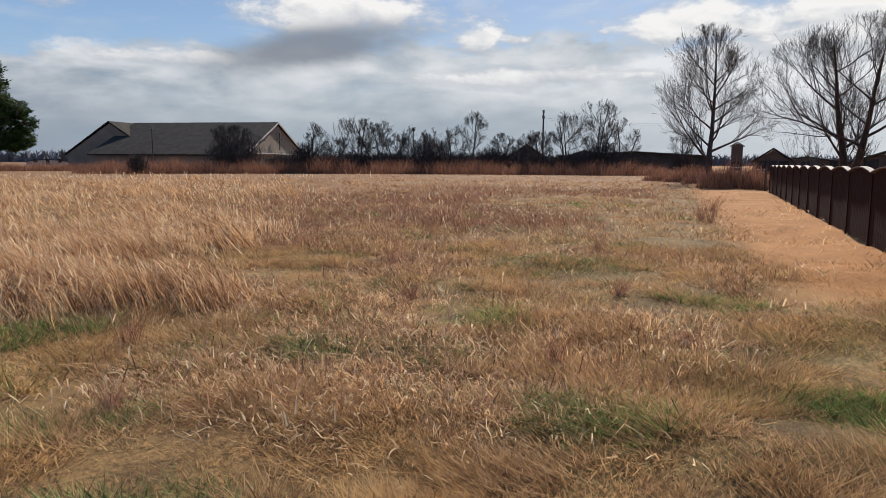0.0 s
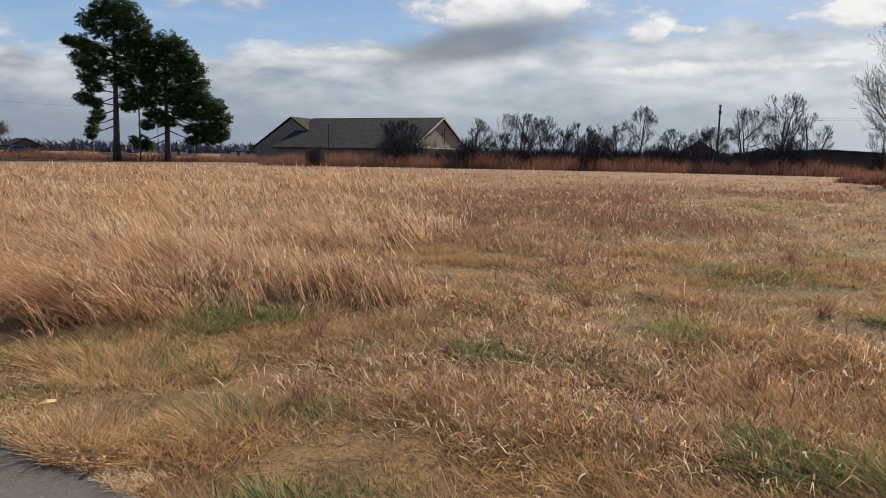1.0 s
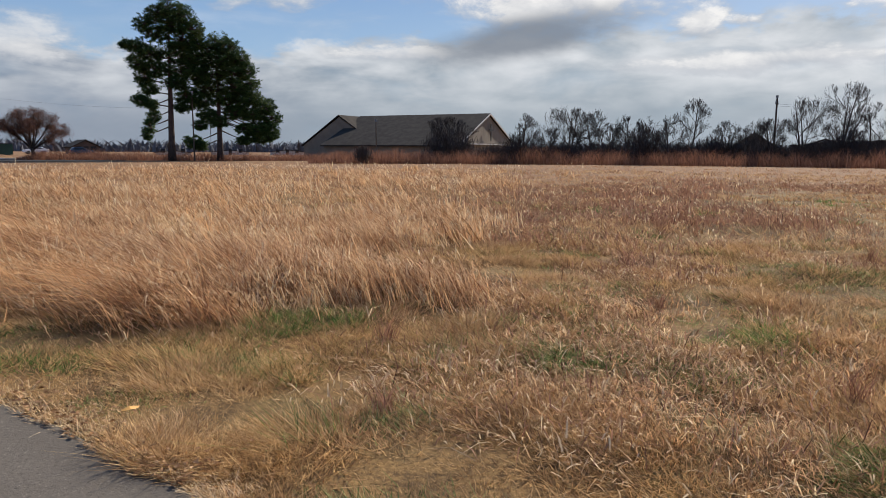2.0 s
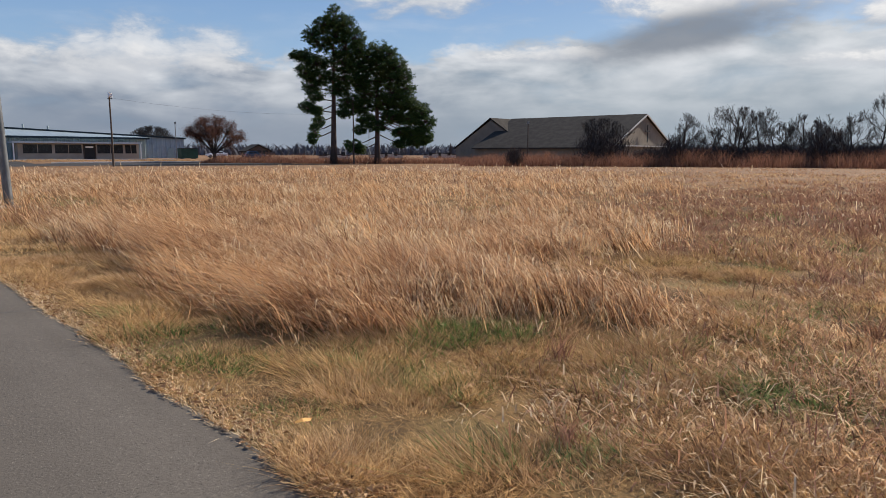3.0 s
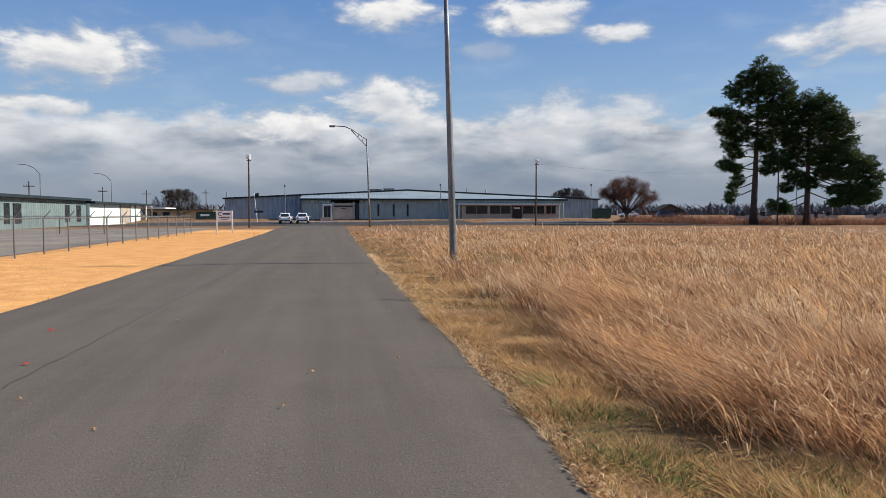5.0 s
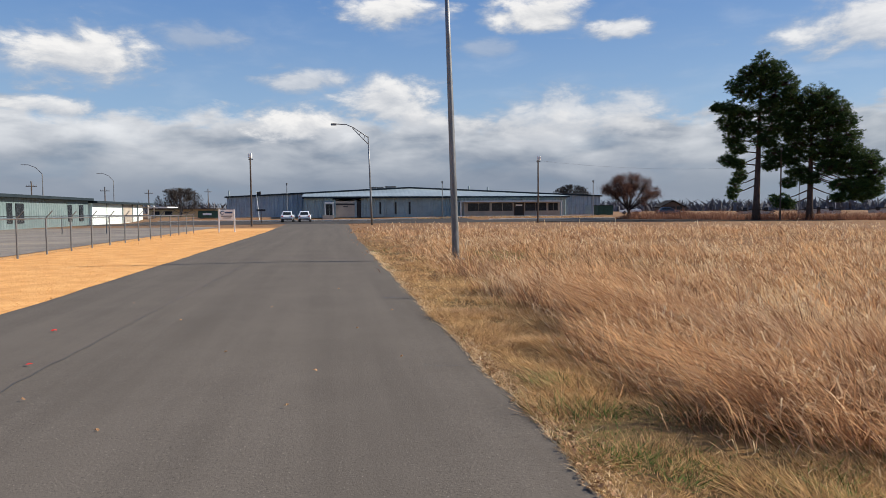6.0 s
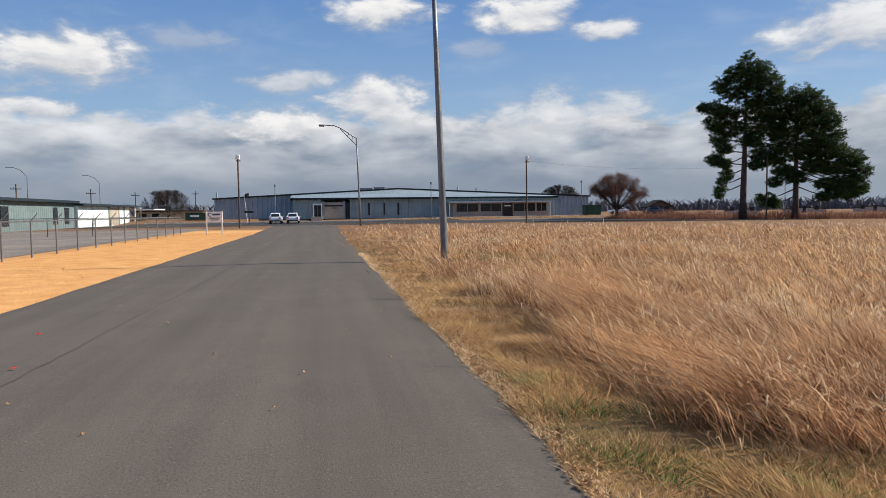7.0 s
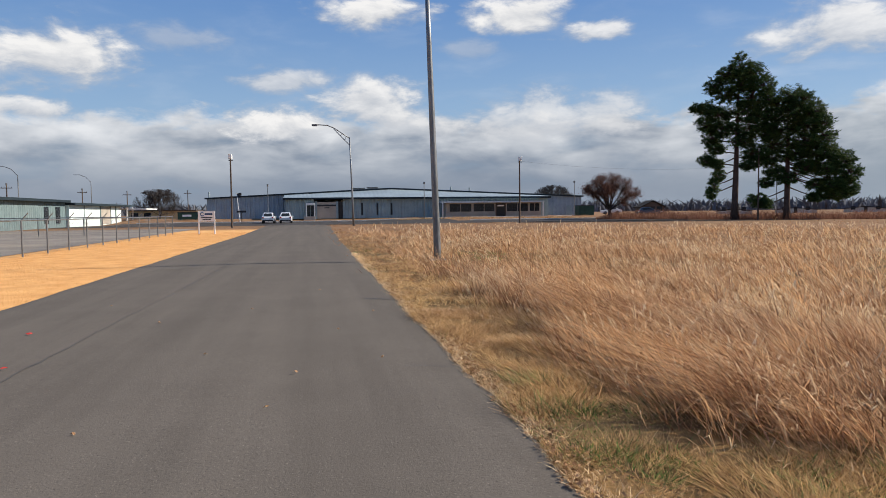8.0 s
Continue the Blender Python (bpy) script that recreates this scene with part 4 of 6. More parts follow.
    part("bumper", Shape().box(-2.4, -2.2, -W * 0.92, W * 0.92, 0.36, 0.56, cut=0.05), M_BLACK, c)
    part("number_plate", Shape().box(-2.42, -2.405, -0.2, 0.2, 0.6, 0.72), M_WHITE, c)
    return c


car(-6.85, 111.5, 90, M_CARWHITE, "white sport utility car parked facing the building", "suv")
car(-4.2, 111.5, 90, M_CARWHITE, "white sport utility car parked facing the building", "suv")
car(68.0, 150.0, 165, M_CARWHITE, "white sedan parked by the round tree", "sedan")
car(75.5, 146.0, -15, M_CARBLUE, "dark blue car on the far street", "suv")


# ---------------------------------------------------------------- fences
def chain_link():
    f = thing("chain_link_fence", (0, 0, 0), "galvanised chain-link fence with angled top arms", "fence")
    a, b = Vector((-11.2, 14.0, 0)), Vector((-10.8, 56.8, 0))
    count = 17
    H = 1.42
    post = Shape().tube([(0, 0, -0.05), (0, 0, H + 0.02)], 0.035, 8).mesh("post")
    armed = Shape().tube([(0, 0, H), (0.26, 0.0, H + 0.3)], 0.022, 6).mesh("arm")
    for k in range(count + 1):
        p = a.lerp(b, k / count)
        o = part("post", post, M_STEEL, f)
        o.location = p
        part("barb_arm", armed, M_STEEL, o)
    part("top_rail", Shape().tube([a + Vector((0, 0, H)), b + Vector((0, 0, H))], 0.028, 6), M_STEEL, f)
    # the side of the yard that runs away from the road
    c = Vector((-40, 57.6, 0))
    for k in range(1, 10):
        o = part("post", post, M_STEEL, f)
        o.location = b.lerp(c, k / 9)
    part("top_rail", Shape().tube([b + Vector((0, 0, H)), c + Vector((0, 0, H))], 0.028, 6), M_STEEL, f)
    mesh = Shape()
    for p, q in ((a, b), (b, c)):
        length, run = (q - p).length, (q - p).normalized()
        step = 0.16
        for k in range(int(length / step)):
            for s in (-1, 1):
                u0 = k * step
                u1 = u0 + s * H * 0.75
                z0, z1 = 0.03, H
                if u1 < 0 or u1 > length:
                    continue
                d = Vector((0, 0, 0.006))
                w = run * 0.004
                A, B = p + run * u0 + Vector((0, 0, z0)), p + run * u1 + Vector((0, 0, z1))
                mesh.quad(A - w, A + w, B + w, B - w)
    part("wire_mesh", mesh, M_STEEL, f, "woven grey wire mesh")


chain_link()


def board_fence():
    a, b = Vector((39.2, -6.53, 0)), Vector((6.0, -4.69, 0))
    run = (b - a).normalized()
    ang = math.atan2(run.y, run.x)
    length, pw = (b - a).length, 2.3
    n = int(length / pw)
    f = thing("board_fence", (a.x, a.y, 0), "dark red-brown stained board fence with arched panel tops", "fence")
    f.rotation_euler = (0, 0, ang)
    per, bw = 14, pw / 14
    heights = [1.29 + 0.10 * math.sin(math.pi * (i + 0.5) / per) for i in range(per)]
    boards = [Shape().prism([(0.004, -0.012), (bw - 0.006, -0.012), (bw - 0.006, 0.012), (0.004, 0.012)], 0.03, h).mesh("picket") for h in heights]
    # the cap's pale colour carries the highlight of the arched tops
    cap = Shape()
    for i in range(per + 1):
        z = 1.305 + 0.10 * math.sin(math.pi * i / per)
        x = i * bw
        cap.v += [(x, -0.06, z), (x, 0.06, z), (x, 0.06, z + 0.022), (x, -0.06, z + 0.022)]
    for i in range(per):
        for q in range(4):
            cap.f.append((i * 4 + q, i * 4 + (q + 1) % 4, i * 4 + 4 + (q + 1) % 4, i * 4 + 4 + q))
    capm = cap.mesh("cap_rail")
    rails = Shape().box(0, pw, 0.014, 0.06, 0.3, 0.39).box(0, pw, 0.014, 0.06, 1.05, 1.14).mesh("rail")
    postm = Shape().box(-0.055, 0.055, -0.03, 0.085, -0.05, 1.27, cut=0.01).mesh("post")
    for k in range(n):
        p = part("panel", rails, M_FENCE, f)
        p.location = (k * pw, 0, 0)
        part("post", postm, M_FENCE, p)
        part("cap_rail", capm, M_FENCECAP, p, "cap rail with its sunlit top put into the pale colour")
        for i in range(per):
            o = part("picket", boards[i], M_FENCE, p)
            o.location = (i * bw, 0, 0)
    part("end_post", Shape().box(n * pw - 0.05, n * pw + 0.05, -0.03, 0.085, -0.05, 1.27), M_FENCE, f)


board_fence()


def wire_gate():
    f = thing("wire_fence", (0, 0, 0), "low wooden post and wire fence", "fence")
    pts = [(47.0, -6.9), (45.0, -6.8), (42.5, -6.7)]
    for x, y in pts:
        part("post", Shape().tube([(x, y, -0.05), (x, y, 1.25)], [0.07, 0.06], 7), M_WOODPOLE, f)
    for z in (0.55, 1.0):
        part("rail", Shape().tube([(pts[0][0], pts[0][1], z), (pts[1][0], pts[1][1], z), (pts[2][0], pts[2][1], z)], 0.03, 5), M_WOODPOLE, f)


wire_gate()


# ---------------------------------------------------------------- trees
def crown_limbs(rnd, height, width, first, n_limbs, sweep, twig_r, r0, trunks, gnarl, branchy, low):
    """A bare crown: one or more stems with limbs that sweep out and up and fork four times, held inside an egg-shaped outline.
    low: how high the widest part lies."""
    trunk, limbs, tips = Shape(), Shape(), []
    mid = height * low
    up_r, down_r, side_r = height - mid, mid * 0.86, width / 2

    ph = [rnd.uniform(0, 6.3) for _ in range(5)]

    def room(p, d):
        """How far it is from p along d to the uneven outline."""
        rz = up_r if p.z + d.z > mid else down_r
        q, e = Vector((p.x / side_r, p.y / side_r, (p.z - mid) / rz)), Vector((d.x / side_r, d.y / side_r, d.z / rz))
        a, b, c = e.dot(e), q.dot(e), q.dot(q) - 1
        h = b * b - a * c
        az1 = math.atan2(d.y, d.x)
        lump = 0.86 + 0.10 * math.sin(2 * az1 + ph[0]) + 0.11 * math.sin(3 * az1 + 5 * d.z + ph[1]) + 0.09 * math.sin(7 * az1 - 6 * d.z + ph[2]) + 0.08 * math.sin(9 * d.z + 4 * az1 + ph[3])
        return max(0.0, (-b + math.sqrt(h)) / a) * lump if h > 0 else 0.0

    def wander(p, d, length, n, pull, r, r1, sides, store):
        pts, rad, q = [p.copy()], [r], p.copy()
        for k in range(n):
            d = (d + Vector((rnd.gauss(0, 1), rnd.gauss(0, 1), rnd.gauss(0, 0.8))) * gnarl + Vector((0, 0, pull / n))).normalized()
            q = q + d * (length / n)
            pts.append(q.copy())
            rad.append(r + (r1 - r) * (k + 1) / n)
        if sides:
            store.tube(pts, rad, sides, caps=False)
        else:
            w = d.cross(Vector((rnd.gauss(0, 1), rnd.gauss(0, 1), rnd.gauss(0, 1)))).normalized()
            i = len(store.v)
            for k, x in enumerate(pts[:-1]):
                store.v += [tuple(x - w * rad[k]), tuple(x + w * rad[k])]
            store.v.append(tuple(pts[-1]))
            store.f += [(i + 2 * k, i + 2 * k + 1, i + 2 * k + 3, i + 2 * k + 2) for k in range(n - 1)]
            store.f.append((i + 2 * n - 2, i + 2 * n - 1, i + 2 * n))
        return pts, rad

    def fork(pts, rad, length, level):
        count = branchy[level]
        for q in range(count):
            u = 0.22 + 0.78 * (q + rnd.random()) / count
            i = min(int(u * (len(pts) - 1)), len(pts) - 2)
            p = pts[i].lerp(pts[i + 1], u * (len(pts) - 1) - i)
            d0 = (pts[i + 1] - pts[i]).normalized()
            a = rnd.uniform(0, 2 * math.pi)
            s = d0.cross(Vector((math.cos(a), math.sin(a), 0.3))).normalized()
            d = (d0 + s * rnd.uniform(0.35, 0.85) + Vector((0, 0, 0.12))).normalized()
            ln = min(length * rnd.uniform(0.45, 0.72) * (1.2 - 0.35 * u), room(p, d) * rnd.uniform(0.55, 1.2))
            if ln < 0.12:
                continue
            r = max(twig_r, rad[i] * 0.46)
            last = level == len(branchy) - 1
            pp, rr = wander(p, d, ln, 2 if level > 1 else 3, 0.3, r, max(twig_r * 0.7, r * 0.45), 4 if level == 0 else 3 if level == 1 else 0, limbs)
            if last:
                tips.append((pp[-1], d))
            else:
                fork(pp, rr, ln, level + 1)

    for k in range(trunks):
        spread = 0.22 if trunks > 1 else 0.03
        lean = Vector((rnd.gauss(0, spread), rnd.gauss(0, spread), 1)).normalized()
        base = Vector((rnd.gauss(0, 0.15), rnd.gauss(0, 0.15), -0.1)) if trunks > 1 else Vector((0, 0, -0.1))
        tall = height * (0.96 if k == 0 else rnd.uniform(0.72, 0.92))
        g, gnarl = gnarl, gnarl * 0.45
        pts, rad = wander(base, lean, tall, 9, 0.3, r0, twig_r * 1.5, 8, trunk)
        gnarl = g
        m = max(5, n_limbs // trunks)
        for q in range(m):
            u = first + (0.84 - first) * (q + rnd.random() * 0.8) / m
            i = min(int(u * 9), 8)
            p = pts[i].lerp(pts[i + 1], u * 9 - i)
            t = (u - first) / (1 - first)
            a = q * 2.4 + k + rnd.uniform(-0.4, 0.4)
            e = radians(sweep + 26 * t + rnd.uniform(-9, 9))
            d = Vector((math.cos(a) * math.cos(e), math.sin(a) * math.cos(e), math.sin(e)))
            ln = room(p, d) * rnd.uniform(0.5, 1.0)
            if ln < 0.2:
                continue
            r = max(twig_r * 2.0, rad[i] * rnd.uniform(0.42, 0.6))
            pp, rr = wander(p, d, ln, 5, 0.22, r, twig_r * 1.3, 5, limbs)
            fork(pp, rr, ln, 0)
    return trunk, limbs, tips


def leaves(rnd, tips, count, size, reach):
    s = Shape()
    for _ in range(count):
        p, d = rnd.choice(tips)
        q = p + Vector((rnd.gauss(0, reach), rnd.gauss(0, reach), rnd.gauss(0, reach * 0.8)))
        a = Vector((rnd.uniform(-1, 1), rnd.uniform(-1, 1), rnd.uniform(-1, 1))).normalized() * size * rnd.uniform(0.6, 1.3)
        b = a.orthogonal().normalized() * a.length * 0.5
        s.quad(q - a * 0.5, q + b * 0.5, q + a * 0.5, q - b * 0.5)
    return s


def bare_tree(x, y, height, width, seed, label, leafy=None, first=0.16, n_limbs=16, sweep=30, twig_r=0.012, r0=None, trunks=1, gnarl=0.12, branchy=(6, 5, 4, 3), low=0.5):
    rnd = random.Random(seed)
    t = thing("bare_tree", (x, y, float(gz(x, y))), label, "tree")
    trunk, limbs, tips = crown_limbs(rnd, height, width, first, n_limbs, sweep, twig_r, r0 or height * 0.02, trunks, gnarl, branchy, low)
    part("trunk", trunk, M_BARK, t, smooth=True)
    tagged(part("bough", limbs, M_BARK, t, smooth=True), kind="stuff")
    if leafy:
        tagged(part("leaf", leaves(rnd, tips, leafy[0], leafy[1], leafy[2]), leafy[3], t), kind="stuff")
    return t


def polar(a, d):
    return math.sin(radians(a)) * d - 0.33, math.cos(radians(a)) * d - 1.68


# two large bare trees beyond the board fence, and one that overhangs it
x, y = polar(92.6, 60)
bare_tree(x, y, 12.6, 11.4, 11, "tall bare tree with upswept limbs and few last leaves", (1500, 0.11, 0.12, M_LEAFTAN), first=0.12, n_limbs=20, sweep=26, twig_r=0.0062, r0=0.25, gnarl=0.10, branchy=(7, 6, 4, 3), low=0.46)
x, y = polar(102.0, 44)
bare_tree(x, y, 9.6, 11.6, 23, "large bare spreading tree behind the board fence", (600, 0.08, 0.1, M_LEAFTAN), first=0.12, n_limbs=24, sweep=20, twig_r=0.0052, r0=0.24, trunks=2, gnarl=0.10, branchy=(7, 6, 4, 3), low=0.48)
x, y = polar(111.6, 27)
bare_tree(x, y, 9.6, 9.0, 31, "bare tree overhanging the board fence", None, first=0.3, n_limbs=14, sweep=20, twig_r=0.007, r0=0.22, gnarl=0.1, branchy=(6, 5, 3, 3))
# the far row of bare trees: azimuth, distance, height, width, seed, stems, widest part
ROW = [(60.9, 92, 6.0, 5.0, 41, 2, 0.5), (64.6, 96, 7.0, 8.4, 42, 3, 0.5), (66.4, 97, 7.8, 5.6, 52, 2, 0.6), (69.2, 98, 6.0, 5.8, 43, 3, 0.5),
       (72.3, 98, 6.2, 5.0, 44, 2, 0.5), (74.1, 99, 8.1, 4.8, 45, 1, 0.6), (76.6, 97, 5.2, 4.6, 46, 2, 0.5), (79.6, 94, 5.4, 6.4, 47, 1, 0.6),
       (82.0, 96, 8.0, 6.6, 48, 2, 0.55), (84.0, 97, 9.4, 7.4, 49, 3, 0.55), (85.8, 98, 7.0, 5.6, 53, 2, 0.5), (91.0, 120, 7.0, 6.5, 50, 2, 0.5),
       (70.8, 104, 6.2, 5.8, 54, 2, 0.5), (63.0, 100, 4.8, 5.4, 55, 2, 0.5), (78.0, 101, 4.8, 4.6, 56, 2, 0.5), (67.9, 105, 5.4, 5.4, 57, 2, 0.5)]
for a, d, h, w, seed, stems, low in ROW:
    x, y = polar(a, d)
    bare_tree(x, y, h * 1.12, w * 1.15, seed, "bare winter tree in the far hedgerow", None, first=0.1, n_limbs=13, sweep=24, twig_r=0.0105, r0=0.17, trunks=stems, gnarl=0.17, branchy=(6, 5, 4, 3), low=low)
x, y = polar(54.9, 95)
bare_tree(x, y, 6.4, 10.0, 60, "dense dark bare tree before the church", None, first=0.06, n_limbs=22, sweep=20, twig_r=0.011, r0=0.16, trunks=4, gnarl=0.16, branchy=(6, 5, 5, 2), low=0.42)
# behind the metal building and by the yellow wall
bare_tree(54.0, 150.0, 6.9, 11.0, 61, "bare spreading tree behind the metal building", None, first=0.1, n_limbs=24, sweep=30, twig_r=0.017, trunks=3, branchy=(6, 5, 5, 3), low=0.45)
bare_tree(-31.2, 151.5, 6.4, 10.8, 62, "round bare tree by the yellow building", None, first=0.1, n_limbs=24, sweep=22, twig_r=0.017, trunks=3, branchy=(6, 5, 5, 3), low=0.48)



def dome_tree():
    """The round oak that keeps its brown leaves."""
    rnd = random.Random(7)
    x, y = 45.5, 101.0
    t = thing("round_oak", (x, y, float(gz(x, y)) - 0.05), "round-crowned oak with reddish brown dead leaves", "tree")
    t.scale = (0.86, 0.86, 0.86)
    trunk, limbs = Shape(), Shape()
    trunk.tube([(0, 0, -0.1), (0.05, 0, 1.0), (0.0, 0, 2.0)], [0.36, 0.27, 0.25], 10)
    tips = []
    for k in range(15):
        a = k * 2.4
        e = radians(rnd.uniform(12, 85))
        end = Vector((math.cos(a) * math.cos(e) * 4.6, math.sin(a) * math.cos(e) * 4.6, 2.9 + math.sin(e) * 4.3))
        start = Vector((0, 0, rnd.uniform(1.3, 2.0)))
        mid = start.lerp(end, 0.5) + Vector((rnd.uniform(-.3, .3), rnd.uniform(-.3, .3), 0.1))
        limbs.tube([start, mid, end], [0.14, 0.08, 0.03], 5, caps=False)
        for q in range(16):
            f = rnd.uniform(0.35, 1)
            p = (start.lerp(mid, f * 2) if f < 0.5 else mid.lerp(end, f * 2 - 1))
            d = (Vector((p.x, p.y, (p.z - 2.5) * 0.9)).normalized() + Vector((rnd.uniform(-.8, .8), rnd.uniform(-.8, .8), rnd.uniform(-.4, .9)))).normalized()
            e1 = p + d * rnd.uniform(0.9, 1.7)
            r = math.sqrt((e1.x / 5.2) ** 2 + (e1.y / 5.2) ** 2 + ((e1.z - 3.0) / 4.9) ** 2)
            if r > 1:
                e1 = Vector((e1.x / r, e1.y / r, 3.0 + (e1.z - 3.0) / r))
            e1.z = max(e1.z, 2.2)
            limbs.tube([p, p.lerp(e1, 0.5) + Vector((0, 0, 0.06)), e1], [0.045, 0.03, 0.018], 3, caps=False)
            for w in range(4):
                e2 = e1 + Vector((rnd.uniform(-.6, .6), rnd.uniform(-.6, .6), rnd.uniform(-.25, .5)))
                limbs.tube([e1, e2], [0.02, 0.014], 3, caps=False)
                tips.append((e2, d))
    part("trunk", trunk, M_BARK, t, smooth=True)
    tagged(part("bough", limbs, M_BARK, t), kind="stuff")
    tagged(part("leaf", leaves(rnd, tips, 30000, 0.17, 0.30), M_OAKLEAF, t, "dead reddish brown leaves"), kind="stuff")


dome_tree()


def pine(x, y, height, seed, label, lobes, trunk_r, lean, sx, sz):
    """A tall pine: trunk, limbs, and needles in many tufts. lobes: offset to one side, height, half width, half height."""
    rnd = random.Random(seed)
    t = thing("pine_tree", (x, y, float(gz(x, y))), label, "tree", "two pines")
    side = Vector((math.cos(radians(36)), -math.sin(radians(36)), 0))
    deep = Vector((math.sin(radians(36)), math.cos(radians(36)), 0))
    trunk = Shape()
    top = height * 0.95
    path = [Vector((0, 0, -0.15)) + Vector((0, 0, top * k / 8)) + side * lean * (k / 8) for k in range(9)]
    trunk.tube(path, [trunk_r * (1.25 if k == 0 else 1 - 0.85 * k / 8) for k in range(9)], 10)

    def stem(z):
        u = min(max(z / top, 0), 1) * 8
        i = min(int(u), 7)
        return path[i].lerp(path[i + 1], u - i)
    limbs, needles = Shape(), Shape()
    tufts = []
    for ax, az0, rx, rz in lobes:
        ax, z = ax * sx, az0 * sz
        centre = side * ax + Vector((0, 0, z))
        root = stem(max(z - abs(ax) * 0.12 - 0.2 if z > 8 else z + 0.45 * abs(ax), height * 0.12))
        limbs.tube([root, root.lerp(centre, 0.5) + Vector((0, 0, -0.12)), centre], [0.11, 0.07, 0.03], 5, caps=False)
        n = int(29 * rx * rx + 28)
        for _ in range(n):
            v = Vector((rnd.gauss(0, 1), rnd.gauss(0, 1), rnd.gauss(0, 1))).normalized() * rnd.uniform(0.25, 1.0) ** 0.5
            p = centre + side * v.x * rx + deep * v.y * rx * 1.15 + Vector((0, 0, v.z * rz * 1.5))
            tufts.append((p, (p - root).normalized()))
            limbs.tube([centre.lerp(p, 0.05), centre.lerp(p, 0.55) + Vector((0, 0, -0.1)), p], [0.03, 0.022, 0.012], 3, caps=False)
    for p, d in tufts:
        for c in range(4):
            q = p + Vector((rnd.gauss(0, 0.17), rnd.gauss(0, 0.17), rnd.gauss(0, 0.11)))
            for _ in range(10):
                dd = (d * 0.5 + Vector((rnd.uniform(-1, 1), rnd.uniform(-1, 1), rnd.uniform(-0.5, 1.0)))).normalized()
                e = q + dd * rnd.uniform(0.24, 0.46)
                w = dd.orthogonal().normalized() * 0.045
                i = len(needles.v)
                needles.v += [tuple(q - w), tuple(q + w), tuple(e)]
                needles.f.append((i, i + 1, i + 2))
    part("trunk", trunk, M_PINEBARK, t, "dark scaly trunk", smooth=True)
    tagged(part("bough", limbs, M_PINEBARK, t), kind="stuff")
    tagged(part("needle", needles, M_NEEDLE, t, "dark green needle clusters"), kind="stuff")


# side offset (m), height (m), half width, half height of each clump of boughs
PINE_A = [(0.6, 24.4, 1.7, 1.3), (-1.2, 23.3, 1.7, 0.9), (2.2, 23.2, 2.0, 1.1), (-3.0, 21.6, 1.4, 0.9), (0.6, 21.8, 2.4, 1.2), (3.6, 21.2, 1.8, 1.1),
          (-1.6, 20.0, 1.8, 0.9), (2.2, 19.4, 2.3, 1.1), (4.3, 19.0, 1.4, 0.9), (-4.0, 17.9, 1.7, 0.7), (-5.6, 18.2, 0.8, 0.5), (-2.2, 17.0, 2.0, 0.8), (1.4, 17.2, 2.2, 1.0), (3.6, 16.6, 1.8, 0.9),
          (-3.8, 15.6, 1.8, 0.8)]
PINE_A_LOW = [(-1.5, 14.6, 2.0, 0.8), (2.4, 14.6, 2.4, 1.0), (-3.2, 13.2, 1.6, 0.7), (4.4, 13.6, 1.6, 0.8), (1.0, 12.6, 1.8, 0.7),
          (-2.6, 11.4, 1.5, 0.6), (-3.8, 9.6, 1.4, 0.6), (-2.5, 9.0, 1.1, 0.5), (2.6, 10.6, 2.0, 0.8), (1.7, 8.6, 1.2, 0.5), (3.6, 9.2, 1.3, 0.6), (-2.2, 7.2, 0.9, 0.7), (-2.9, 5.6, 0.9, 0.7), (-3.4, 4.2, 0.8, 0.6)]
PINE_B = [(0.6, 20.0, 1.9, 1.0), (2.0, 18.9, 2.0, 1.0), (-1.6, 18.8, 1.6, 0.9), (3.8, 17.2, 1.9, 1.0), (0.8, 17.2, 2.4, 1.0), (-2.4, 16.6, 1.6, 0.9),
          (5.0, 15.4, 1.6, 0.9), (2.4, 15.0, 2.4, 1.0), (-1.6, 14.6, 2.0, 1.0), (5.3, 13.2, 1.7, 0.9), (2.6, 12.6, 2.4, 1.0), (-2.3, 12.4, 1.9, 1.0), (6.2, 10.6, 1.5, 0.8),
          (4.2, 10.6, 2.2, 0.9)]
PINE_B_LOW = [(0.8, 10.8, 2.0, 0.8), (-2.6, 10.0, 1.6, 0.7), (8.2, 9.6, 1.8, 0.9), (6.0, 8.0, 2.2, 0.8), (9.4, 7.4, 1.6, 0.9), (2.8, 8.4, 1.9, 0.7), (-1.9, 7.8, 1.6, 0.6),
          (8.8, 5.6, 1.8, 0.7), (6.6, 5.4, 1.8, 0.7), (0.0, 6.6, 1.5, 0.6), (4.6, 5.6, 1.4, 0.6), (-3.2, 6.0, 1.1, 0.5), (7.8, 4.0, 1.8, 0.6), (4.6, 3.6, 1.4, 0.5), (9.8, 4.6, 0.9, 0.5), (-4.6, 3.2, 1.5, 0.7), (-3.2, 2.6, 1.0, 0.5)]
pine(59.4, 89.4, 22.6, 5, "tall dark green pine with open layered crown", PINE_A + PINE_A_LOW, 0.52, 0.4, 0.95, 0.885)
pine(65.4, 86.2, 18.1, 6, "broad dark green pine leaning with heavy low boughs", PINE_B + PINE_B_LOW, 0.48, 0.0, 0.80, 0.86)


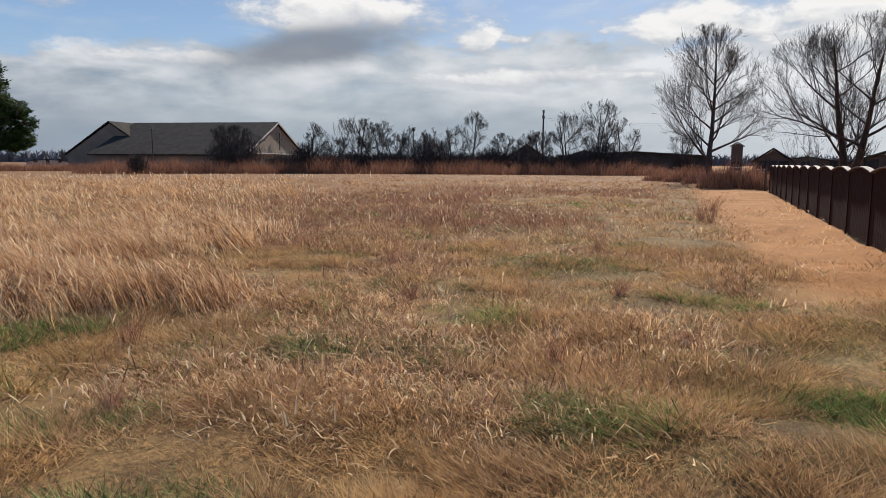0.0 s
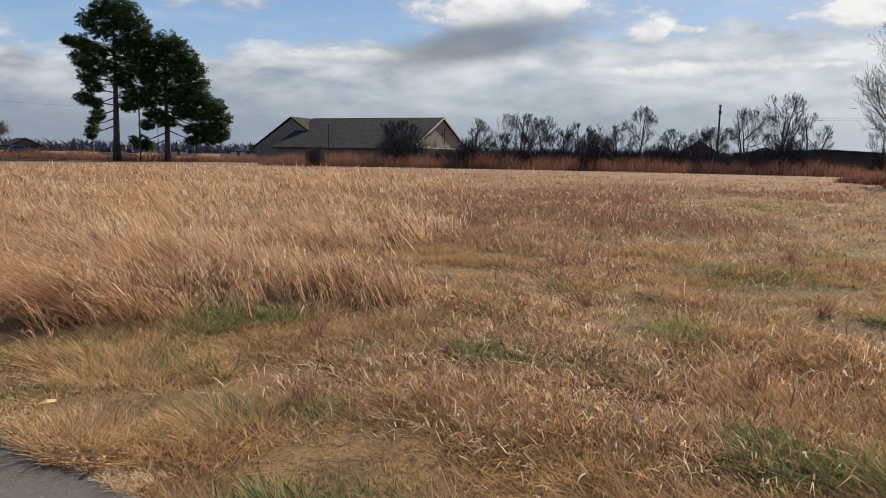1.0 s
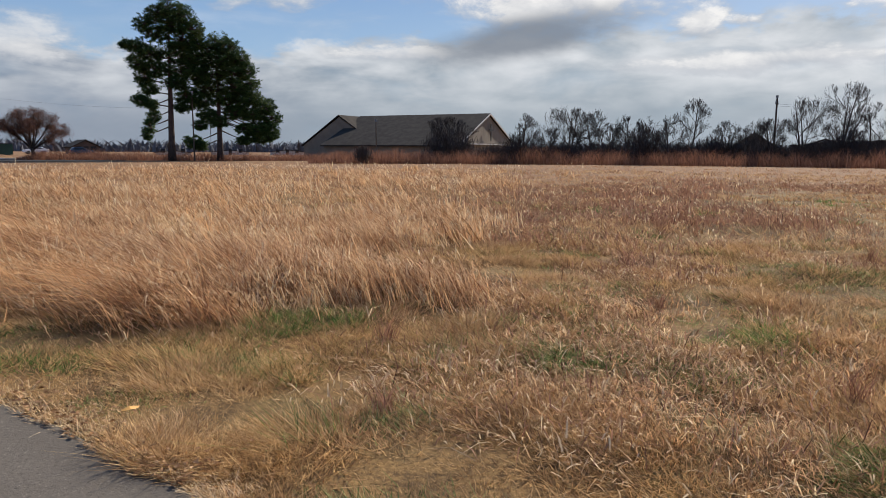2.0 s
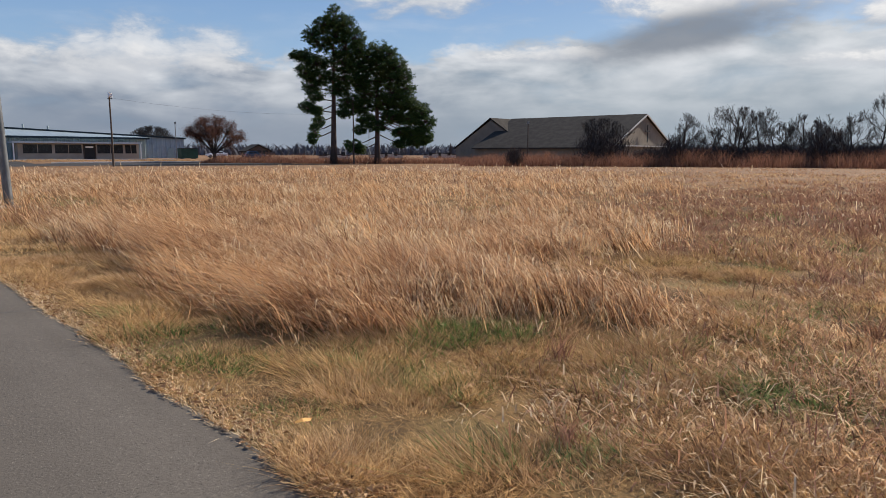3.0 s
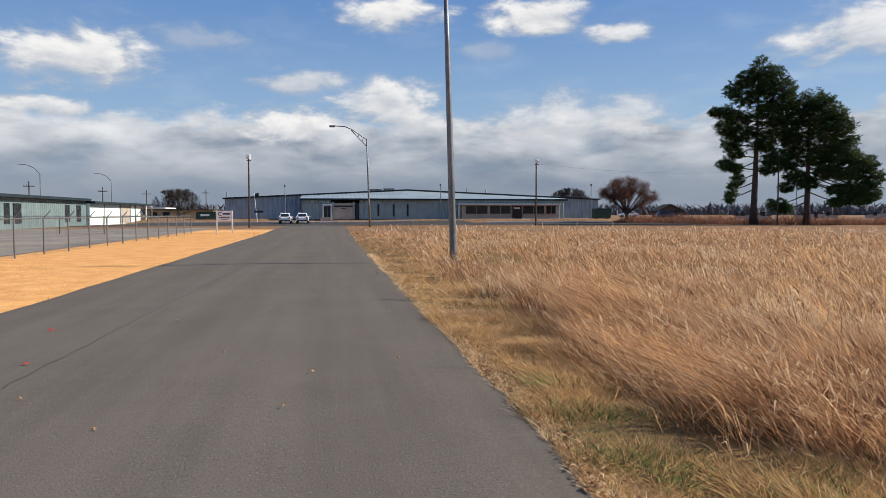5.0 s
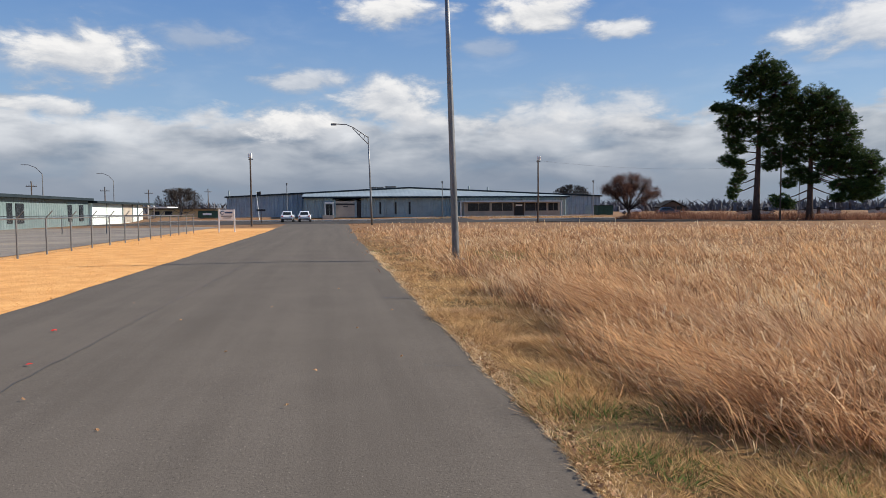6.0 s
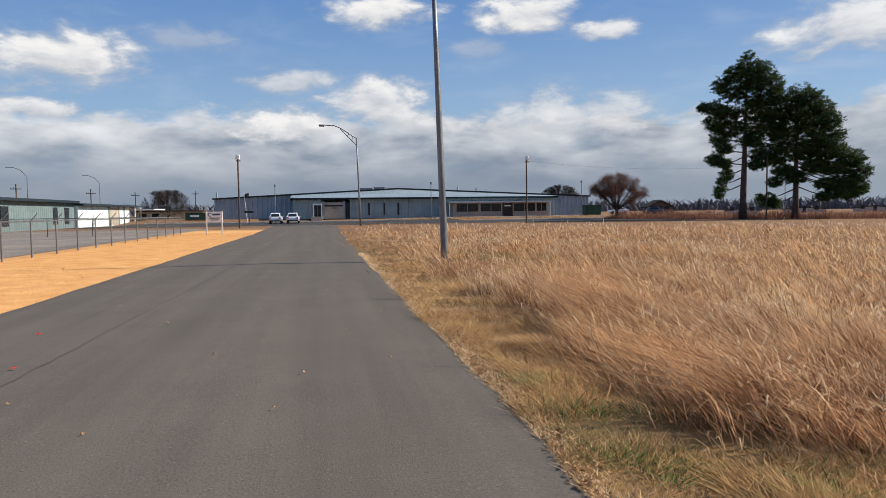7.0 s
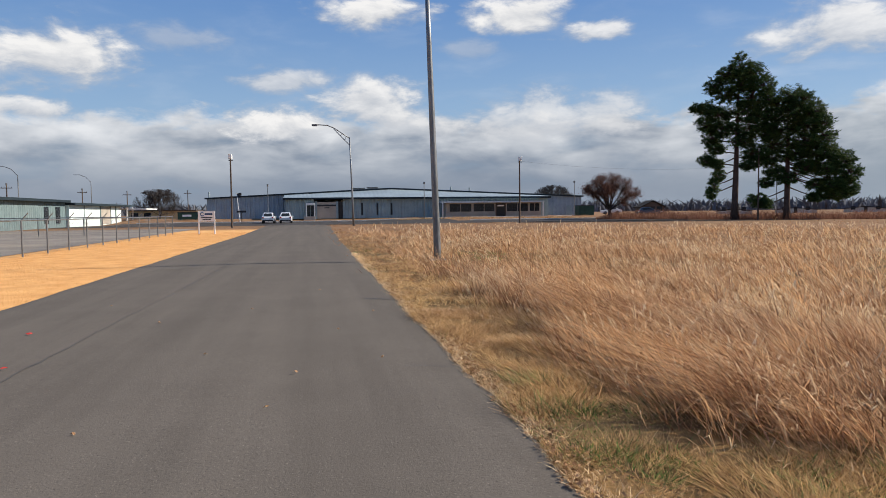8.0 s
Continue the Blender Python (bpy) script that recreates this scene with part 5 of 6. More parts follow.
# ---------------------------------------------------------------- far houses
def house(x, y, w, d, ze, zr, turn, label, wall=None):
    h = thing("house", (x, y, float(gz(x, y)) - 0.1), label, "house")
    h.rotation_euler = (0, 0, radians(turn))
    part("wall", Shape().extrude([(-w / 2, 0), (w / 2, 0), (w / 2, ze), (0, zr - 0.15), (-w / 2, ze)], -d / 2 + 0.4, d / 2 - 0.4, Matrix.Identity(4)), wall or M_SHADEDBRICK, h)
    for s in (-1, 1):
        part("roof", Shape().extrude([(s * (w / 2 + 0.4), ze - 0.2), (0, zr), (0, zr + 0.2), (s * (w / 2 + 0.4), ze)], -d / 2, d / 2, Matrix.Identity(4)), M_SHINGLE, h, "dark shingle roof")
    for q in (-0.28, 0.28):
        wd = part("window", Shape().box(q * w - 0.6, q * w + 0.6, -d / 2 + 0.34, -d / 2 + 0.399, 0.9, 2.1), M_GLASS, h)
        part("sill", Shape().box(q * w - 0.7, q * w + 0.7, -d / 2 + 0.3, -d / 2 + 0.399, 0.78, 0.899), M_WHITE, wd)
    part("door", Shape().box(-0.5, 0.5, -d / 2 + 0.35, -d / 2 + 0.399, 0.05, 2.1), M_DARKHOLE, h)


x, y = polar(78.5, 125)
house(x, y, 7, 9, 2.4, 4.7, -78, "small far house with steep dark gable")
x, y = polar(97.1, 110)
house(x, y, 5, 7, 1.9, 3.7, -97, "far house with dark gable roof beyond the fence")
x, y = polar(83.2, 118)
house(x, y, 8, 8, 2.2, 3.6, -83, "low far house among bare trees")
x, y = polar(27.2, 175)
house(x, y, 5.5, 6, 2.0, 3.4, -10, "far brick house with hipped brown roof")
x, y = polar(-5, 172)
for a, d, w, dd, ze, zr, lab, wl in ((87.0, 150, 30, 10, 3.2, 3.9, "long low dark far building", M_SHINGLE), (94.6, 170, 2.4, 2.4, 5.6, 6.4, "far narrow tower block", M_SHADEDBRICK),
                                     (99.3, 130, 14, 8, 1.8, 2.7, "far low building beyond the fence", M_SHADEDBRICK), (104.6, 80, 6, 6, 1.9, 2.9, "low brown house behind the bare tree", M_SHADEDBRICK),
                                     (33.4, 230, 10, 8, 1.0, 1.5, "far low white shed", M_CONCRETE), (37.6, 250, 12, 8, 1.2, 1.7, "far low white shed", M_CONCRETE), (42.0, 260, 12, 8, 1.3, 1.9, "far low pale shed", M_CONCRETE)):
    x, y = polar(a, d)
    house(x, y, w, dd, ze, zr, -a, lab, wl)


def yellow_wall():
    b = thing("yellow_building", (-31, 153, 0.55), "long low yellow brick building beyond the yard", "building")
    part("wall", Shape().box(-7, 6.5, 0, 8, -0.2, 1.75), M_YELLOWWALL, b)
    part("roof", Shape().box(-7.3, 6.8, -0.4, 8.4, 1.751, 1.95, cut=0.1), M_WOODPOLE, b, "brown flat roof")
    for x in (-5.5, -3, 4.5):
        part("window", Shape().box(x - 0.7, x + 0.7, -0.06, -0.002, 0.5, 1.4), M_GLASS, b)


yellow_wall()


# ---------------------------------------------------------------- grass, weeds and litter
G = np.random.default_rng(12)
WIND = np.array([-0.86, 0.5])


def tall_cover(x, y):
    """How much the tall prairie grass takes over: 0 on the verge, 1 in the rough."""
    a = np.degrees(np.arctan2(x, y + 1.0))
    r = np.hypot(x, y)
    n = rough2(x, y, 2.6, 21)
    verge = ease(x - 0.35 * (n - 0.5) * 4, 2.5, 3.7)
    front = ease(x * 0.55 + y * 0.75 + (n - 0.5) * 2.2, 3.9, 5.4)
    right = 1 - ease(a + (n - 0.5) * 34 - 0.15 * np.minimum(r, 30), 44, 58)
    far = ease(r, 9, 16)
    thin = 1 - far * (1 - (0.25 + 0.75 * ease(rough2(x, y, 4.5, 24), 0.42, 0.58)))
    return verge * front * right * thin


def mown(x, y):
    line = y + (rough2(x, y, 3, 30) - 0.5) * 1.4
    return ease(-line, 2.4, 3.2) * ease(x, 6, 9.5)


def weed_cover(x, y):
    """The band of dark brown weeds across the middle of the field."""
    a = np.degrees(np.arctan2(x, y + 1.7))
    r = np.hypot(x, y + 1.7)
    n = rough2(x, y, 7.0, 40)
    band = ease(r + (n - 0.5) * 12, 13, 18) * (1 - ease(r + (n - 0.5) * 10, 38, 48))
    return band * ease(a, 50, 62) * (1 - ease(y * -1 - 0.05 * x, -1.5, 0.3)) * ease(n, 0.43, 0.55)


GREENS = [(1.95, 4.7, 0.46, 1.0), (1.95, 6.0, 0.34, 0.8), (2.05, 3.7, 0.22, 0.6), (2.9, 4.4, 0.38, 0.8), (1.9, 4.1, 0.3, 0.7), (3.9, 3.3, 0.5, 0.7), (3.9, 5.6, 0.5, 0.5), (4.6, 0.15, 0.5, 1.0), (5.3, 0.9, 0.55, 0.9), (4.3, 0.9, 0.4, 0.8),
          (5.9, 0.1, 0.7, 0.9), (4.3, -2.9, 0.4, 1.0), (3.5, -1.3, 0.4, 0.6), (7.2, -2.2, 0.7, 0.5), (1.95, 2.8, 0.3, 0.6), (2.4, 1.6, 0.3, 0.15), (9.5, -0.2, 1.0, 0.4), (5.2, 3.6, 0.6, 0.6), (24, 0.5, 2.0, 0.6), (17, 6, 1.6, 0.4)]


def green_cover(x, y):
    g = 0.3 * ease(rough2(x, y, 1.3, 50), 0.62, 0.74)
    for cx, cy, r, w in GREENS:
        d = np.hypot(x - cx, y - cy) / r + 1.8 * (rough2(x, y, 0.5, 52) - 0.5)
        g = np.maximum(g, w * (1 - ease(d, 0.35, 1.25)))
    return g


def ground_z(x, y):
    on = (x > ROAD_R) * ease(x, ROAD_R + 0.1, ROAD_R + 1.2) * (np.hypot(x, y) < 60)
    return gz(x, y) + tussock(x, y) * on


def raw_mesh(name, v, corners):
    """A mesh of many alike loose pieces: v (pieces, points, 3); corners: the faces of one piece."""
    n, k = v.shape[:2]
    me = bpy.data.meshes.new(name)
    me.vertices.add(n * k)
    me.vertices.foreach_set("co", v.ravel())
    flat_corners = np.array([c for f in corners for c in f])
    starts = np.cumsum([0] + [len(f) for f in corners])
    me.loops.add(n * starts[-1])
    me.loops.foreach_set("vertex_index", (np.arange(n)[:, None] * k + flat_corners).ravel().astype(np.int32))
    me.polygons.add(n * len(corners))
    me.polygons.foreach_set("loop_start", (np.arange(n)[:, None] * starts[-1] + starts[:-1]).ravel().astype(np.int32))
    me.update(calc_edges=True)
    return me


def blade_mesh(name, x, y, h, w, lx, ly, bend, turn, z=None, droop=0.0, arch=0.0, short=False):
    """Blades of two pieces each (one where short): base points, height, width, the lean of the tip in metres, and how the middle follows it."""
    n = len(x)
    z = ground_z(x, y) if z is None else z
    z = z - 0.01
    cx, cy = np.cos(turn) * w / 2, np.sin(turn) * w / 2
    mx, my, mz = x + lx * bend, y + ly * bend, z + h * 0.58 + arch
    tip = np.stack([x + lx, y + ly, z + h * (1 - droop)], -1)
    v = np.empty((n, 3 if short else 5, 3))
    v[:, 0], v[:, 1] = np.stack([x - cx, y - cy, z], -1), np.stack([x + cx, y + cy, z], -1)
    if not short:
        v[:, 2], v[:, 3] = np.stack([mx + cx * 0.8, my + cy * 0.8, mz], -1), np.stack([mx - cx * 0.8, my - cy * 0.8, mz], -1)
    v[:, -1] = tip
    return raw_mesh(name, v, [(0, 1, 2)] if short else [(0, 1, 2, 3), (3, 2, 4)])


def stuff(name, me, material, label, category="grass"):
    me.materials.append(material)
    return tagged(new(name, me), label, category, kind="stuff")


def ring_points(n, r0, r1, a0, a1, power=1.0):
    """Points over the field, denser towards the road corner: power 0 even over the area, 1 even in reach."""
    u = G.random(n)
    if power == 0:
        r = np.sqrt(r0 ** 2 + u * (r1 ** 2 - r0 ** 2))
    elif power == 2:
        r = r0 * (r1 / r0) ** u
    else:
        r = r0 + u * (r1 - r0)
    a = np.radians(a0 + G.random(n) * (a1 - a0))
    return np.sin(a) * r - 0.15, np.cos(a) * r - 1.0, r


def keep(mask, *arrays):
    return [v[mask] for v in arrays]


def tufts(x, y, per, spread):
    """Blades gathered in tufts: base points and the outward way of each."""
    k = len(x)
    ox, oy = G.normal(0, 1, (k, per)), G.normal(0, 1, (k, per))
    s = spread[:, None] if hasattr(spread, "__len__") else spread
    return (x[:, None] + ox * s).ravel(), (y[:, None] + oy * s).ravel(), ox.ravel(), oy.ravel()


def off_road(x, y):
    return x > road_edge(y) + 0.02


# short dormant turf over the verge and the near field
def turf(name, material, count, per, r0, r1, power, h0, h1, w0, label, chance, spread=0.06, mat_by=1.45):
    x, y, r = ring_points(int(count * 1.13), r0, r1, -6, 128, power)
    count = len(x)
    m = (x > 1.4) & (G.random(count) < chance(x, y)) & (y > -30)
    x, y, r = keep(m, x, y, r)
    lift = 0.25 + 1.5 * ease(rough2(x, y, 0.55, 61), 0.25, 0.8)
    bx, by, ox, oy = tufts(x, y, per, spread * (0.6 + 0.8 * G.random(len(x))) * (1 + r / 40))
    hh = np.repeat((h0 + (h1 - h0) * G.random(len(x))) * lift, per) * (0.55 + 0.7 * G.random(len(bx)))
    rr = np.repeat(r, per)
    m = off_road(bx, by)
    bx, by, ox, oy, hh, rr = keep(m, bx, by, ox, oy, hh, rr)
    n = len(bx)
    q = mat_by * hh
    comb = np.repeat(lattice(x, y, 0.7, 63) * 2 * np.pi * 1.6, per)[m]
    lx = q * (ox * 0.4 + WIND[0] * 0.25 + 0.4 * np.cos(comb) + G.normal(0, 0.55, n))
    ly = q * (oy * 0.4 + WIND[1] * 0.25 + 0.4 * np.sin(comb) + G.normal(0, 0.55, n))
    w = w0 * (1 + rr / 6) * (0.6 + 0.8 * G.random(n))
    return stuff(name, blade_mesh(name, bx, by, hh, w, lx, ly, 0.38, G.random(n) * np.pi, short=True), material, label)


def open_turf(x, y):
    return (1 - 0.6 * tall_cover(x, y)) * (1 - 0.85 * mown(x, y)) * (1 - 0.6 * green_cover(x, y)) * (0.3 + 0.7 * ease(rough2(x, y, 0.6, 66), 0.36, 0.56))


turf("dormant_turf", M_TURF, 80000, 15, 2.0, 12, 1, 0.03, 0.082, 0.0044, "short tan dormant turf on the verge", lambda x, y: open_turf(x, y) * (0.55 + 0.45 * ease(rough2(x, y, 2.0, 70), 0.35, 0.6)))
turf("verge_turf", M_VERGE, 60000, 15, 3.0, 26, 2, 0.035, 0.095, 0.0042, "golden dormant turf on the verge beside the asphalt", lambda x, y: ease(3.9 - x + 0.8 * (rough2(x, y, 1.5, 75) - 0.5), 0.0, 0.9) * ease(y, 0.5, 3.0) * (1 - 0.75 * green_cover(x, y)) * (0.35 + 0.65 * ease(rough2(x, y, 0.6, 66), 0.36, 0.56)))
turf("olive_turf", M_OLIVE, 17000, 13, 2.0, 13, 1, 0.03, 0.09, 0.0040, "short olive winter turf between tufts", lambda x, y: (1 - 0.5 * tall_cover(x, y)) * (1 - mown(x, y)) * ease(rough2(x, y, 1.4, 71), 0.5, 0.64) * (0.35 + 0.65 * ease(x, 2.8, 4.5)))
turf("field_turf", M_TURF, 22000, 9, 11, 60, 2, 0.05, 0.14, 0.0048, "short straw-coloured field grass", lambda x, y: (1 - 0.6 * tall_cover(x, y)) * (1 - 0.9 * mown(x, y)) * (0.2 + 0.8 * ease(rough2(x, y, 1.6, 67), 0.38, 0.56)), 0.14)
turf("green_grass", M_GREEN, 52000, 14, 2.0, 30, 2, 0.035, 0.10, 0.0050, "patches of green winter grass", lambda x, y: green_cover(x, y) * (1 - 0.5 * tall_cover(x, y)) * (1 - mown(x, y)), 0.05)
turf("fence_strip_turf", M_MOWN, 15000, 8, 5, 45, 2, 0.012, 0.03, 0.0036, "close-mown rust-orange turf along the fence", lambda x, y: mown(x, y), 0.07)


# tall prairie grass, bent by the wind
def tall(name, material, count, per, r0, r1, power, h0, h1, w0, bend_by, label, chance, jitter=0.45, a0=-6, a1=112, spread=0.09, broken=0.2):
    x, y, r = ring_points(count, r0, r1, a0, a1, power)
    m = (x > 1.7) & (G.random(count) < chance(x, y))
    x, y, r = keep(m, x, y, r)
    big = 0.55 + 0.9 * rough2(x, y, 1.7, 81)
    gust = np.repeat(0.35 + 1.2 * lattice(x, y, 1.4, 83), per)
    veer = np.repeat(1.1 * (lattice(x, y, 2.3, 87) - 0.5) + G.normal(0, 0.25, len(x)), per)
    bx, by, ox, oy = tufts(x, y, per, spread * (1 + r / 30))
    hh = np.repeat((h0 + (h1 - h0) * G.random(len(x))) * big, per) * (0.4 + 0.75 * G.random(len(bx)))
    rr = np.repeat(r, per)
    n = len(bx)
    # some stems are snapped and hang down, pointing anywhere
    snap = G.random(n) < broken
    reach = hh * bend_by * gust
    wx, wy = WIND[0] * np.cos(veer) - WIND[1] * np.sin(veer), WIND[0] * np.sin(veer) + WIND[1] * np.cos(veer)
    any_way = G.random(n) * 2 * np.pi
    lx = np.where(snap, hh * np.cos(any_way), reach * (wx + G.normal(0, jitter, n) + ox * 0.12))
    ly = np.where(snap, hh * np.sin(any_way), reach * (wy + G.normal(0, jitter, n) + oy * 0.12))
    w = w0 * (1 + rr / 8) * (0.5 + 0.8 * G.random(n))
    droop = np.where(snap, 0.3 + 0.5 * G.random(n), 0.22 * G.random(n))
    return stuff(name, blade_mesh(name, bx, by, hh, w, lx, ly, 0.22 + 0.25 * G.random(n), G.random(n) * np.pi, droop=droop), material, label)


rough_tall = lambda x, y: tall_cover(x, y) * (0.10 + 0.90 * ease(rough2(x, y, 1.2, 90), 0.38, 0.54))
tall("prairie_grass", M_TALL, 30000, 11, 3.6, 15, 1, 0.26, 0.62, 0.0052, 1.0, "tall reddish prairie grass bent by wind", rough_tall)
tall("prairie_grass", M_TALL, 22000, 10, 12, 60, 2, 0.22, 0.55, 0.0050, 0.85, "tall reddish prairie grass bent by wind", lambda x, y: tall_cover(x, y) * (0.25 + 0.75 * ease(rough2(x, y, 2.2, 92), 0.36, 0.56)))
tall("pale_stalks", M_STRAW, 11000, 6, 3.4, 15, 1, 0.14, 0.56, 0.0052, 1.15, "pale broken straw stalks among the tall grass", lambda x, y: tall_cover(x, y) * ease(rough2(x, y, 0.9, 91), 0.4, 0.62), 0.7, broken=0.4)
tall("pale_stalks", M_STRAW, 4200, 6, 12, 55, 2, 0.12, 0.42, 0.0048, 1.0, "pale straw stalks in the far rough", lambda x, y: tall_cover(x, y), 0.8, broken=0.3)
# ragged mix between the tall grass and the open field
ragged = lambda x, y: np.clip(1 - tall_cover(x, y), 0, 1) * (1 - mown(x, y)) * ease(np.degrees(np.arctan2(x, y + 1)) - 2, 36, 48) * ease(rough2(x, y, 1.5, 93), 0.42, 0.62) * (1 - 0.6 * ease(np.hypot(x, y), 8, 14))
tall("ragged_grass", M_TALL, 8500, 9, 3.2, 16, 1, 0.05, 0.20, 0.0050, 1.2, "ragged low reddish grass in the open field", lambda x, y: ragged(x, y) * ease(x, 2.6, 3.6), 0.95, 25, 100, broken=0.4)
tall("ragged_stalks", M_STRAW, 8000, 3, 3.0, 18, 1, 0.04, 0.22, 0.0046, 1.8, "scattered pale stalks lying in the field", lambda x, y: ragged(x, y) * ease(x, 2.2, 3.2), 0.9, 20, 100, broken=0.5)
tall("weed_band", M_WEED, 15000, 9, 8, 60, 2, 0.10, 0.30, 0.0042, 0.8, "dark reddish brown weeds across the field", lambda x, y: np.maximum(weed_cover(x, y), 0.3 * ragged(x, y)), 0.6, 40, 100, broken=0.3)
tall("far_straw", M_STRAWFIELD, 11000, 6, 17, 98, 2, 0.05, 0.16, 0.0055, 1.2, "far straw-coloured field grass", lambda x, y: (1 - 0.7 * tall_cover(x, y)) * (1 - mown(x, y)) * ease(99 - y, 3, 9) * (1 - 0.8 * weed_cover(x, y)), 0.5, 0, 100, 0.2)


def flecks(name, material, count, r0, r1, power, low, high, size, width, label, chance):
    """Curled leaf ends and broken bits caught in the grass at all heights and angles."""
    x, y, r = ring_points(count, r0, r1, -4, 106, power)
    m = (x > 1.9) & (G.random(count) < chance(x, y))
    x, y, r = keep(m, x, y, r)
    n = len(x)
    up = (low + (high - low) * G.random(n) ** 1.3) * (0.5 + rough2(x, y, 1.7, 81))
    ln = size * (0.4 + 1.2 * G.random(n)) * (1 + r / 30)
    a, e = G.random(n) * 2 * np.pi, G.normal(0, 0.55, n)
    z = ground_z(x, y) + up
    me = blade_mesh(name, x, y, ln * np.sin(e), width * (1 + r / 8) * (0.6 + 0.8 * G.random(n)), ln * np.cos(e) * np.cos(a), ln * np.cos(e) * np.sin(a), 0.5, a + 1.57, z=z, arch=ln * 0.34 * G.random(n))
    return stuff(name, me, material, label)


flecks("curled_leaf_ends", M_STRAW, 90000, 3.4, 16, 1, 0.03, 0.38, 0.12, 0.0054, "pale curled dry leaf ends in the tall grass", lambda x, y: tall_cover(x, y) * ease(rough2(x, y, 1.1, 97), 0.3, 0.6))
flecks("curled_leaf_ends", M_STRAW, 40000, 13, 70, 2, 0.05, 0.36, 0.12, 0.0056, "pale curled dry leaf ends across the field", lambda x, y: tall_cover(x, y) * 0.9)
flecks("weed_leaf_ends", M_WEED, 22000, 10, 60, 2, 0.02, 0.22, 0.10, 0.0046, "curled brown leaf ends in the weed band", weed_cover)
flecks("weed_leaf_ends", M_STRAW, 14000, 10, 60, 2, 0.02, 0.24, 0.09, 0.0058, "pale curled leaf ends in the weed band", weed_cover)
flecks("field_chaff", M_STRAW, 36000, 2.6, 24, 1, 0.01, 0.10, 0.075, 0.0060, "scattered pale chaff on the turf", lambda x, y: (0.25 + 0.75 * ragged(x, y)) * (1 - tall_cover(x, y)) * ease(x, 2.0, 3.4) * ease(rough2(x, y, 0.8, 99), 0.35, 0.6))
flecks("dark_leaf_ends", M_WEED, 26000, 3.0, 20, 1, 0.03, 0.24, 0.10, 0.0044, "dark dead leaf ends in the grass", lambda x, y: np.maximum(tall_cover(x, y), ragged(x, y)) * 0.8)


def edge_fringe():
    n = 9000
    y = 1.2 + 26 * G.random(n) ** 1.6
    x = road_edge(y) + np.abs(G.normal(0, 0.13, n)) - 0.015
    h = 0.02 + 0.045 * G.random(n)
    stuff("edge_fringe", blade_mesh("edge_fringe", x, y, h, 0.004 * (1 + y / 8), -0.05 * G.random(n) + G.normal(0, 0.04, n), G.normal(0, 0.05, n), 0.5, G.random(n) * np.pi), M_STRAW, "pale dry fringe along the asphalt edge")


edge_fringe()


def dead_weed_tufts():
    """Dark upright dock and weed tufts standing singly."""
    for k, (x, y, h) in enumerate([(2.75, 1.35, 0.2), (4.6, -0.9, 0.3), (3.9, 2.3, 0.3), (6.6, 1.0, 0.28), (7.4, -1.2, 0.25), (5.4, -1.9, 0.22), (9.0, 2.2, 0.35), (11.0, -0.6, 0.4), (17.6, -2.6, 0.9), (17.9, -2.4, 0.7), (13.0, 3.0, 0.4), (22.0, -2.9, 0.6)]):
        n = 60
        a = G.random(n) * 2 * np.pi
        bx, by = x + G.normal(0, 0.05, n), y + G.normal(0, 0.05, n)
        hh = h * (0.5 + 0.6 * G.random(n))
        me = blade_mesh("weed_tuft", bx, by, hh, 0.006 * np.ones(n), hh * 0.5 * np.cos(a), hh * 0.5 * np.sin(a), 0.35, a)
        stuff("weed_tuft", me, M_WEED, "dark dead weed tuft standing in turf", "weed")


dead_weed_tufts()


def left_strip():
    n = 60000
    y = 7 * (61 / 7) ** G.random(n)
    x = ROAD_L - 6.4 * G.random(n)
    x = x - 0.05 * G.random(n)
    h = 0.012 + 0.03 * G.random(n)
    stuff("mown_strip_turf", blade_mesh("mown_strip_turf", x, y, h, 0.0035 * (1 + y / 6), G.normal(0, 0.04, n), G.normal(0, 0.04, n), 0.4, G.random(n) * np.pi, short=True), M_MOWNBRIGHT, "close-mown golden dormant turf beside the road")


left_strip()


def brush(name, count, a0, a1, d0, d1, h0, h1, label, material, width=0.05):
    """Dense dry brush as a strip of many thin stems; n stems over azimuths and reach."""
    u = G.random(count)
    a = np.radians(a0 + u * (a1 - a0))
    d = d0 + (d1 - d0) * G.random(count)
    x, y = np.sin(a) * d - 0.3, np.cos(a) * d - 1.6
    top = h0 + (h1 - h0) * rough2(np.degrees(a) * 3.0, d * 0.15, 2.2, 95)
    end = np.minimum(ease(u, 0, 0.06), ease(1 - u, 0, 0.06))
    h = top * (0.3 + 0.8 * G.random(count) ** 1.6) * (0.25 + 0.75 * end)
    lx, ly = G.normal(0, 0.5, count) * h - 0.1 * h, G.normal(0, 0.5, count) * h
    stuff(name, blade_mesh(name, x, y, h, width * (0.6 + 0.8 * G.random(count)), lx, ly, 0.3, G.random(count) * np.pi), material, label, "brush")


brush("hedgerow_brush", 34000, 43.5, 91, 86, 100, 0.9, 2.8, "rust-brown dry brush along the field edge", M_THATCH, 0.04)
brush("hedgerow_twigs", 20000, 57.5, 90, 92, 102, 1.6, 4.6, "dark bare undergrowth under the far trees", M_DARKTWIG, 0.035)
brush("far_brush", 11000, 23, 50, 108, 116, 0.9, 1.9, "dry brown brush beyond the street", M_THATCH)
brush("far_woods", 16000, -42, 118, 640, 780, 9, 13, "low hazy line of distant bare woods", M_FARWOOD, 2.2)
brush("street_brush", 4000, 6.5, 23.5, 117, 121, 0.15, 0.5, "low dry grass before the metal building", M_TURF)


